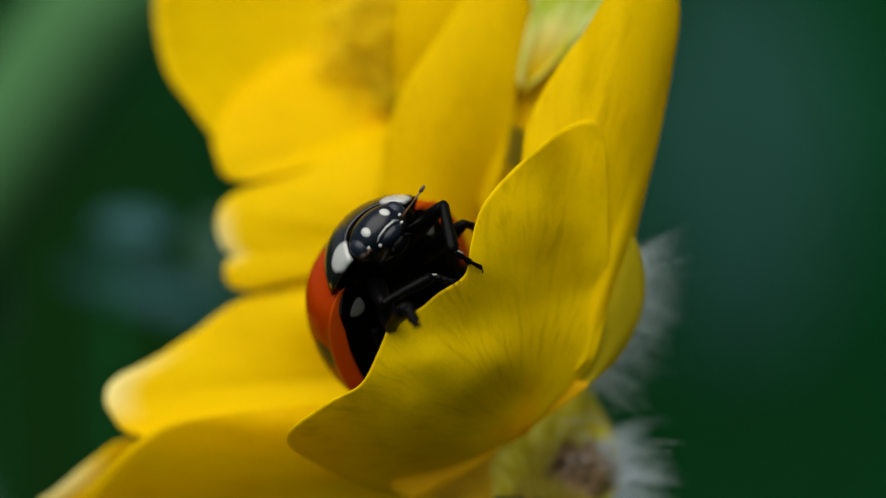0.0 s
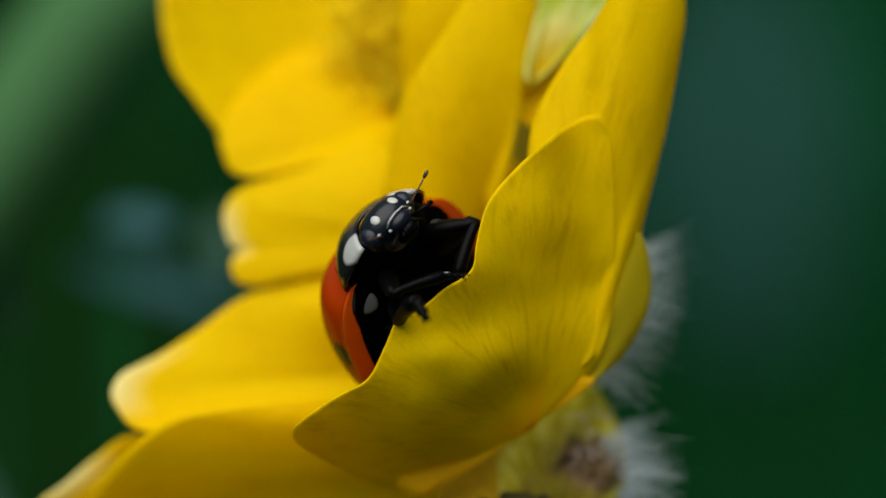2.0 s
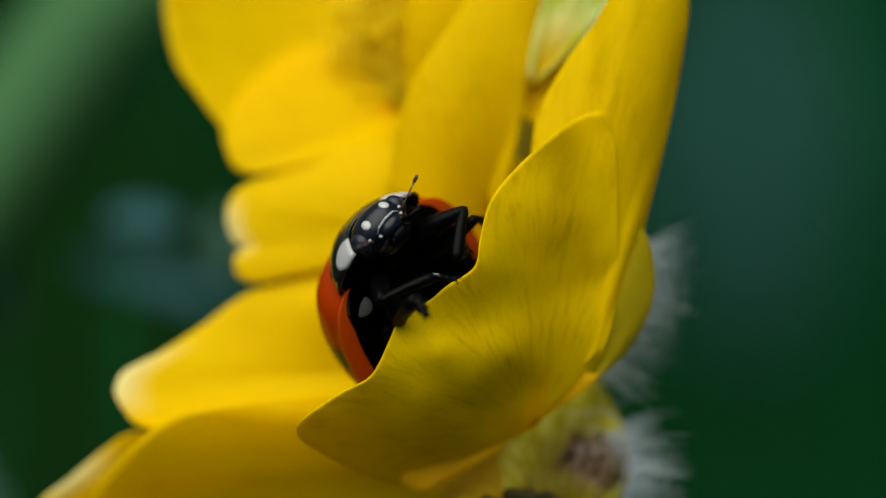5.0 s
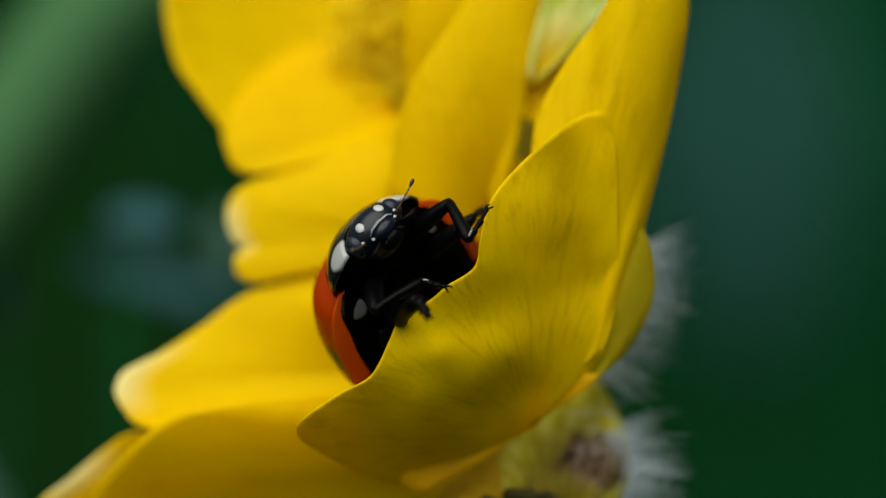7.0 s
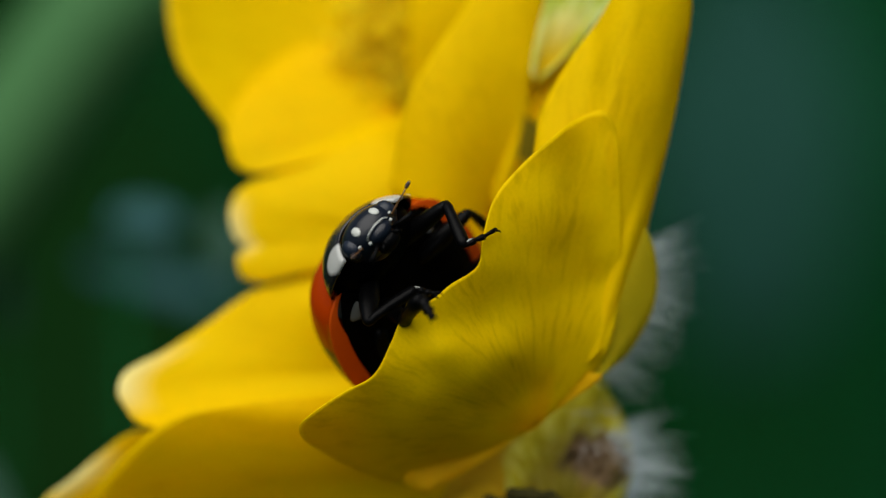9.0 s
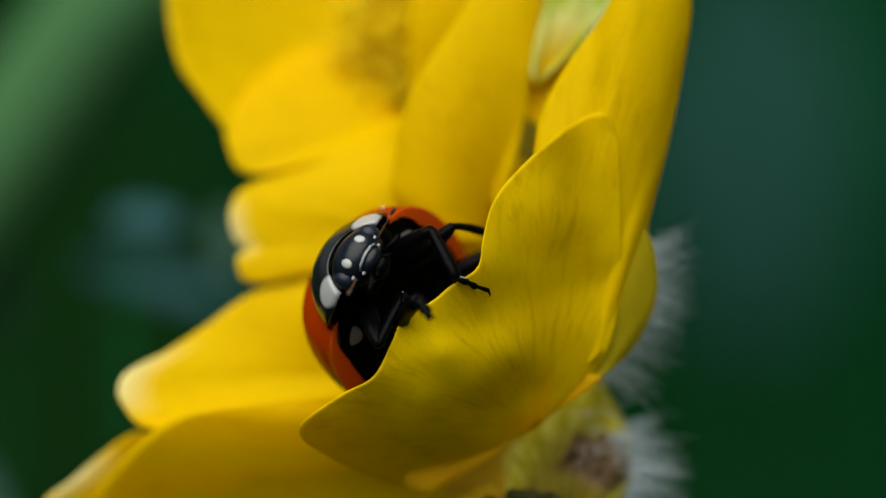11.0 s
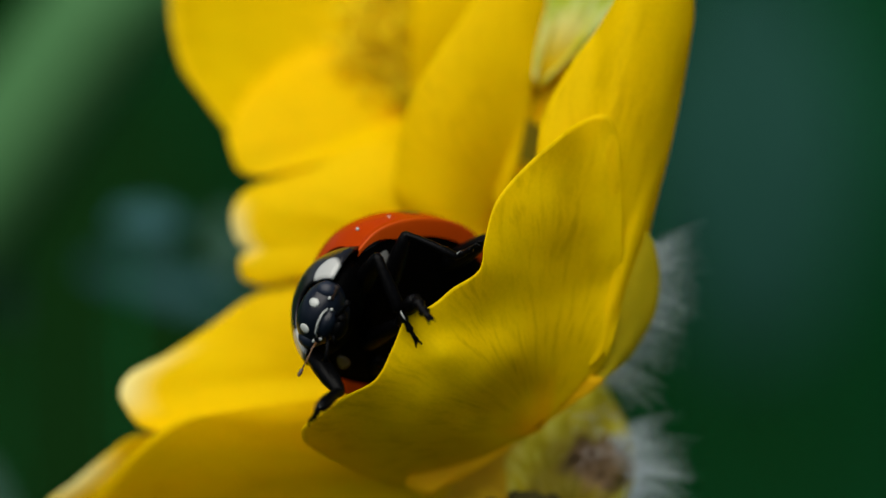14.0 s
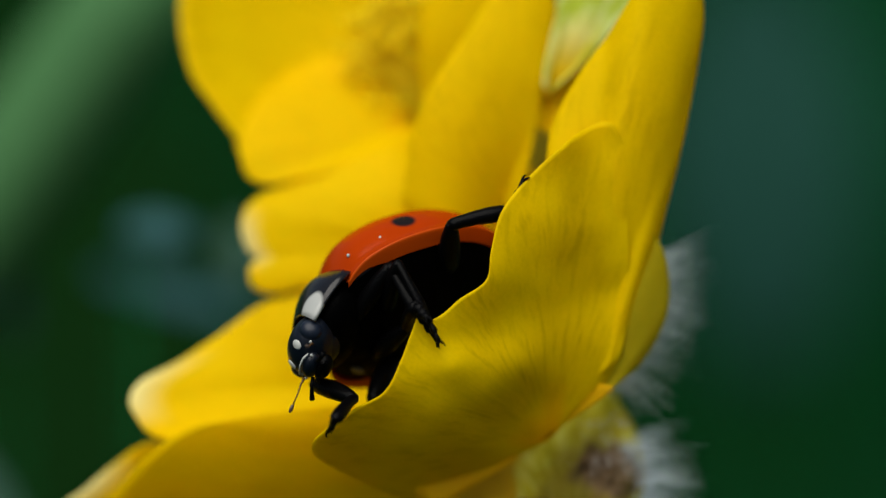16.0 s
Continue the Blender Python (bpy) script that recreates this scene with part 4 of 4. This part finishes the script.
# the head and neck shield on the body
NECK = [
    (0, 0.21, 0.09, 0.53, 0.954, -0.031, 0.294, -0.049),
    (0.8, 0.19, 0.01, 0.54, 0.956, -0.019, 0.292, -0.026),
    (1, 0.18, 0.01, 0.53, 0.956, -0.013, 0.292, -0.022),
    (1.3, 0.18, -0.01, 0.54, 0.956, -0.010, 0.294, -0.018),
    (3.5, 0.18, 0.03, 0.53, 0.958, -0.015, 0.286, -0.028),
    (4.2, 0.16, 0.01, 0.51, 0.956, -0.026, 0.292, -0.020),
    (6.3, 0.13, 0.02, 0.48, 0.957, -0.025, 0.288, -0.015),
    (7, 0.08, 0.03, 0.45, 0.960, -0.040, 0.277, -0.015),
    (8, 0.19, 0.01, 0.53, 0.957, -0.007, 0.288, -0.024),
    (8.5, 0.17, 0.01, 0.52, 0.957, -0.012, 0.288, -0.017),
    (9, 0.15, -0.00, 0.50, 0.959, -0.017, 0.284, -0.012),
    (11.3, 0.20, -0.04, 0.57, 0.957, -0.001, 0.291, -0.000),
    (12, 0.27, -0.06, 0.62, 0.950, 0.005, 0.311, 0.009),
    (12.5, 0.29, -0.05, 0.61, 0.949, -0.004, 0.316, 0.003),
    (13, 0.25, 0.02, 0.56, 0.951, -0.004, 0.310, -0.014),
    (13.3, 0.24, 0.04, 0.57, 0.953, -0.005, 0.301, -0.013),
    (13.6, 0.24, 0.10, 0.57, 0.954, -0.005, 0.300, -0.006),
    (14, 0.21, -0.05, 0.50, 0.957, 0.005, 0.289, 0.014),
    (14.3, 0.18, 0.10, 0.53, 0.954, -0.004, 0.299, -0.005),
    (14.6, 0.12, 0.20, 0.51, 0.948, -0.011, 0.318, -0.024),
    (15, 0.14, 0.27, 0.58, 0.951, -0.029, 0.306, -0.024),
    (15.5, 0.11, 0.23, 0.57, 0.960, -0.040, 0.276, -0.017),
    (16, 0.12, 0.16, 0.58, 0.967, -0.034, 0.252, -0.010),
]
HIP = {"left_fore": (1.45, 0.75, -0.45), "left_mid": (0.55, 0.95, -0.60), "left_hind": (-1.6, 1.75, -0.45), "right_hind": (-0.2, 1.55, -0.45), "right_fore": (1.5, 0.8, -0.45)}
# seconds; knee, ankle and tip across and up, in millimetres, of each foot as it grips and steps
STEPS = {
    "left_fore": [
        (0, 0.30, 1.55, 0.60, 0.08, 1.38, -0.30),
        (0.8, 0.31, 1.39, 0.52, -0.06, 1.36, -0.44),
        (0.9, 0.50, 1.20, 1.00, -0.03, 1.40, 0.15),
        (1, 0.24, 1.68, 0.85, 1.85, 1.05, 2.50),
        (1.1, 0.98, 1.01, 0.89, -0.32, 1.23, -0.49),
        (1.3, 1.13, 0.87, 0.58, -0.66, 0.88, -0.69),
        (3.5, 0.87, 0.93, 0.32, -0.65, 0.68, -0.78),
        (4.2, 0.85, 1.02, 0.18, -0.65, 0.52, -0.82),
        (6.3, 0.13, 1.43, 0.85, 0.48, 1.30, 1.60),
        (7, 0.18, 1.38, 0.77, 0.27, 1.35, 1.27),
        (7.8, 0.06, 1.56, 0.72, 0.65, 1.06, 0.98),
        (8, -0.15, 1.47, 0.05, 1.67, 0.02, 2.07),
        (8.1, -0.37, 1.76, 0.74, 1.88, 0.89, 2.64),
        (8.2, -0.10, 1.42, 0.85, 0.75, 1.60, 1.30),
        (8.5, 0.05, 1.37, 0.60, 0.22, 1.62, 0.88),
        (9, 0.02, 1.30, 0.55, 0.08, 1.52, 0.58),
        (11.3, -0.45, 0.55, 0.32, -0.90, 1.30, -1.32),
        (12, -0.83, 0.78, 0.03, -0.68, 0.73, -1.43),
        (12.5, -1.25, 0.70, -0.42, -0.93, 0.42, -1.32),
        (12.8, -1.29, 0.70, -0.49, -0.93, 0.33, -1.35),
        (13, -1.73, 0.73, -0.90, 0.90, -1.03, 1.65),
        (13.1, -1.73, 0.30, -1.10, -1.20, -0.60, -1.70),
        (13.2, -1.63, -0.52, -0.74, -2.60, -0.37, -3.33),
        (13.3, -1.67, 0.15, -1.08, -1.46, -0.25, -1.85),
        (13.4, -1.80, 0.10, -1.40, -1.30, -0.95, -1.90),
        (13.5, -1.93, -0.60, -1.33, -2.45, -0.92, -3.45),
        (13.6, -1.90, -0.43, -1.31, -2.18, -0.76, -3.26),
        (14, -2.08, -0.15, -1.35, -1.90, -0.75, -2.93),
        (15, -2.28, -0.08, -1.40, -1.67, -0.70, -2.78),
        (15.5, -2.37, -0.30, -1.25, -1.75, -0.48, -2.70),
        (16, -2.00, -0.17, -1.13, -1.67, -0.37, -2.70),
    ],
    "left_mid": [
        (0, 0.92, 1.00, 1.72, 0.58, 2.22, 0.42),
        (4.2, 0.93, 0.93, 1.60, 0.35, 1.93, 0.18),
        (6.3, 1.02, 0.85, 1.23, 1.35, 1.40, 1.60),
        (8, 0.72, 1.13, 1.30, 0.88, 1.72, 0.63),
        (9, 0.68, 1.08, 1.22, 0.67, 1.60, 0.58),
        (11.3, 0.18, 0.68, 1.22, 0.51, 1.85, 0.21),
        (12, 0.07, 0.80, 1.03, 0.23, 1.53, -0.10),
        (12.5, -0.37, 0.77, 0.60, -0.43, 1.00, -0.93),
        (12.7, -0.28, 0.78, 1.06, 1.15, 1.56, 2.07),
        (13, -0.90, 0.73, 0.68, 0.32, 1.52, 0.73),
        (13.3, -0.87, 0.73, 0.63, 0.07, 1.27, 0.40),
        (13.6, -1.06, 0.66, 0.64, -0.18, 1.02, 0.32),
        (14, -1.25, 0.52, 0.53, -0.27, 0.92, 0.27),
        (14.3, -1.22, 0.49, 0.61, -0.42, 1.03, 0.23),
        (15, -1.45, 0.42, -0.07, -0.28, 0.85, -0.05),
        (15.3, -1.65, 0.22, -0.73, -0.87, 0.10, -1.20),
        (15.5, -1.78, 0.03, -1.03, -1.33, 0.08, -2.00),
        (16, -1.75, -0.10, -0.95, -1.58, -0.48, -2.50),
    ],
    "left_hind": [
        (0, 2.22, 0.58, 2.88, 0.92, 3.22, 1.25),
        (13, 2.00, 0.10, 2.70, 0.60, 3.10, 1.05),
        (13.6, 1.27, 0.41, 1.77, 0.74, 2.44, 1.24),
        (14, 1.30, 0.45, 1.80, 0.90, 2.30, 1.40),
        (14.3, 1.08, 0.79, 1.58, 1.33, 2.08, 1.99),
        (14.6, -0.07, 0.93, 1.40, 1.55, 1.98, 2.70),
        (15, -0.20, 0.92, 1.40, 1.50, 1.98, 2.62),
        (15.5, -0.25, 0.97, 1.45, 1.45, 2.02, 2.55),
        (16, -0.20, 1.03, 1.45, 1.42, 2.02, 2.50),
    ],
    "right_fore": [
        (0, -1.48, -1.38, -0.03, -0.58, 0.63, -0.72),
        (0.8, -1.59, -1.48, -0.23, -0.64, 0.52, -0.81),
        (1, -1.27, -1.15, 0.23, -0.65, 0.82, -0.65),
        (4.2, -1.73, -1.40, -0.15, -0.77, 0.52, -0.78),
        (6.3, -1.93, -1.73, -0.53, -0.88, 0.27, -1.07),
        (8, -2.12, -1.90, -0.75, -1.08, -0.02, -1.23),
        (9, -2.28, -2.17, -0.90, -1.20, -0.23, -1.33),
        (11.3, -1.95, -2.82, -1.40, -1.62, -1.23, -1.45),
        (12, -2.47, -3.10, -1.80, -2.43, -1.63, -2.10),
        (12.5, -3.13, -3.27, -2.17, -2.85, -2.25, -3.13),
        (13.3, -3.23, -3.57, -2.37, -3.13, -2.40, -3.35),
        (13.6, -3.23, -3.59, -2.65, -3.51, -2.48, -3.66),
        (13.85, -3.25, -3.94, -3.39, -4.44, -3.64, -4.83),
        (14, -3.17, -4.10, -3.72, -4.53, -4.05, -4.95),
        (15, -3.20, -3.95, -3.78, -4.45, -3.98, -4.95),
        (15.5, -3.08, -4.03, -3.62, -4.58, -3.83, -5.05),
        (16, -3.05, -4.08, -3.58, -4.67, -3.83, -5.08),
    ],
    "right_mid": [
        (0, -1.28, -2.08, -0.76, -1.47, -0.47, -2.00),
        (1, -1.18, -1.98, -0.66, -1.37, -0.35, -1.95),
        (4.2, -1.32, -2.15, -0.79, -1.45, -0.47, -1.95),
        (9, -1.23, -2.17, -0.72, -1.47, -0.37, -2.02),
        (12.5, -1.33, -2.10, -0.88, -1.40, -0.49, -1.95),
        (15, -1.40, -2.08, -1.02, -1.38, -0.50, -2.02),
        (15.3, -1.42, -2.08, -1.05, -1.38, -0.55, -2.02),
        (16, -1.5, -2.0, -1.2, -1.35, -0.85, -1.75),
    ],
    "right_hind": [
        (0, -1.12, -3.25, -0.45, -3.75, 0.05, -4.08),
        (13.6, -1.90, -3.93, -1.56, -4.59, -1.23, -4.93),
        (14.8, -1.97, -3.94, -1.80, -4.52, -1.64, -4.94),
        (15, -2.48, -4.02, -1.82, -4.50, -1.32, -4.92),
        (15.5, -2.58, -4.07, -1.87, -4.42, -1.37, -4.67),
        (16, -2.55, -4.10, -1.83, -4.50, -1.33, -4.75),
    ],
}


# seconds, and how far the cupped petal sags about its foot under the beetle, in radians
SAG = [(0, 0.0), (9, 0.0), (13, 0.0), (14.5, -0.008), (15.5, -0.021), (16, -0.023)]
# the feelers' headings on the head
FEELER_LEFT = [(0, (0.45, 0.89, 0.07)), (3.5, (0.67, 0.74, 0.10)), (9, (0.54, 0.84, 0.08)), (11.5, (0.67, 0.73, -0.08)), (12.5, (0.89, 0.46, -0.06)), (13.5, (0.77, 0.62, -0.15)), (16, (0.77, 0.62, -0.15))]
FEELER = [(0, (0.84, -0.54, -0.05)), (3.5, (0.76, -0.64, 0.06)), (9, (0.81, -0.58, -0.13)), (11.5, (0.72, -0.69, -0.05)), (12.5, (0.54, -0.84, -0.07)), (13.5, (0.47, -0.88, 0.01)), (14, (0.45, -0.89, 0.04)), (14.6, (0.45, -0.90, 0.01)), (15, (0.55, -0.83, -0.04)), (15.5, (0.62, -0.79, -0.05)), (16, (0.68, -0.72, -0.09))]


def lerp_row(rows, t):
    if t <= rows[0][0]:
        return np.array(rows[0][1:], float)
    for a, b in zip(rows, rows[1:]):
        if t <= b[0]:
            f = (t - a[0]) / (b[0] - a[0])
            f = f * f * (3 - 2 * f)
            return np.array(a[1:]) * (1 - f) + np.array(b[1:]) * f
    return np.array(rows[-1][1:], float)


def pose_at(rows, t):
    v = lerp_row(rows, t)
    q = Matrix.Rotation(0, 3, "X").to_quaternion()
    q.w, q.x, q.y, q.z = v[3:]
    q.normalize()
    return Matrix.LocRotScale(Vector(v[:3]) * MM, q, None)


def same_sign(rows):
    out = [rows[0]]
    for r in rows[1:]:
        s = 1 if sum(a * b for a, b in zip(r[4:], out[-1][4:])) >= 0 else -1
        out.append((*r[:4], *[s * a for a in r[4:]]))
    return out


def segment(a, b, up):
    """A pose at a whose x axis points to b."""
    x = (b - a).normalized()
    z = (up - x * up.dot(x)).normalized()
    y = z.cross(x)
    m = Matrix((x, y, z)).transposed().to_4x4()
    m.translation = a
    return m


def reach(a, x, z, length, side, gap, limit=99.0):
    """The joint that far from a, towards (x, z), nearer than a (side -1) or beyond it (1), and that far before (-) or behind the petal."""
    d2 = (x - a.x) ** 2 + (z - a.z) ** 2
    y = a.y + side * math.sqrt(max(0.0, length * length - d2))
    s = skin(x, z)
    if s is not None and gap:
        y = min(y, s + gap) if gap < 0 else max(y, s + gap)
    d = Vector((x, min(y, limit), z)) - a
    return a + d.normalized() * length


def clearance(a, b):
    """How far a foot from a to b would sink into the cupped petal."""
    deep = 0.0
    for f in (0.15, 0.3, 0.45, 0.6, 0.8, 1.0):
        p = a.lerp(b, f)
        s = skin(p.x, p.z, near=0.16)
        if s is not None:
            deep = max(deep, p.y - (s - 0.12))
    return deep


def eased(rows):
    """The rows with poses put in half-way wherever the turn from row to row is wide."""
    for _ in range(2):
        out = [rows[0]]
        for (t0, a), (t1, b) in zip(rows, rows[1:]):
            p, q = a.to_quaternion(), b.to_quaternion()
            if t1 - t0 > 0.06 and 2 * math.acos(min(1.0, abs(p.dot(q)))) > 1.2:
                q.make_compatible(p)
                out.append(((t0 + t1) / 2, Matrix.LocRotScale(a.translation.lerp(b.translation, 0.5), p.slerp(q, 0.5), None)))
            out.append((t1, b))
        rows = out
    return rows


def motions():
    body, neck = same_sign(BODY), same_sign(NECK)
    keys = sorted({r[0] for r in BODY} | {round(0.25 * i, 2) for i in range(65)} | {r[0] for rows in STEPS.values() for r in rows})
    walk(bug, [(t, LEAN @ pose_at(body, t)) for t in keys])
    cup, foot = CUP
    foot = Matrix.Translation(foot * MM)
    walk(cup, [(t, foot @ Matrix.Rotation(a, 4, "Y") @ foot.inverted()) for t, a in SAG])
    walk(bug_feelers[0], [(t, feeler_pose(1, d)) for t, d in FEELER_LEFT])
    walk(bug_feelers[1], [(t, feeler_pose(-1, d)) for t, d in FEELER])
    for ob in (bug_head, bug_shield, bug_chest):
        walk(ob, [(t, pose_at(neck, t)) for t in keys])
    for name, rows in STEPS.items():
        side, which = name.split("_")
        hip = Vector(HIP[name if name in HIP else "left_" + which])
        if side == "right":
            hip.y = -hip.y
        tracks = ([], [], [])
        for t in keys:
            if name == "right_fore":
                # its coxa swings forward as the beetle turns
                w = min(1, max(0, (t - 12.5) / 1.4))
                hip = Vector((1.5, -0.8, -0.45)).lerp(Vector((2.8, -1.25, -0.8)), w)
            m = pose_at(body, t)
            inv = m.inverted()
            v = lerp_row(rows, t)
            a = (m @ (hip * MM)) / MM
            turns, gaps = NEAR[name]
            sides = [d for t0, d in turns if t0 <= t][-1]
            gap = [g for t0, g in gaps if t0 <= t][-1]
            limit = skin(v[4], v[5])
            limit = limit + 0.25 if limit is not None and gap < 0 else 99.0
            k = SIZE[which]
            knee = reach(a, v[0], v[1], FEMUR * k, sides[0], max(0, gap))
            lift = 0.0
            for _ in range(6):
                ankle = reach(knee, v[2], v[3], SHIN * k, sides[1], gap * 1.3, limit - lift)
                tip = reach(ankle, v[4], v[5], FOOT * k, sides[2], gap, 99.0 if lift == 0 else ankle.y + 0.5)
                over = clearance(ankle, tip) if gap < 0 else 0.0
                if over <= 0:
                    break
                limit = min(limit, ankle.y)
                lift = over + 0.05
            up = Vector((-0.3, -0.6, 0.7))
            for k, (p, r) in enumerate(((a, knee), (knee, ankle), (ankle, tip))):
                tracks[k].append((t, inv @ segment(p * MM, r * MM, up)))
        for ob, rows_ in zip(LEGS[name], tracks):
            walk(ob, eased(rows_))


# whether thigh, shin and foot come nearer (-1) or go away (1), and whether the foot stands before the petal (-) or behind it
NEAR = {"left_fore": ([(0, (-1, -1, 1))], [(0, -0.14), (1.2, 0.3), (5.3, -0.14)]), "left_mid": ([(0, (-1, 1, -1))], [(0, 0.3), (12.6, -0.14)]),
        "left_hind": ([(0, (-1, 1, 1))], [(0, 0.3)]), "right_fore": ([(0, (-1, 1, -1)), (13.7, (-1, -1, 1))], [(0, -0.14), (11.45, 0.3), (13.65, -0.14)]),
        "right_mid": ([(0, (-1, -1, -1))], [(0, -0.14)]), "right_hind": ([(0, (1, 1, 1)), (14.9, (-1, 1, 1))], [(0, 0.4)])}
motions()
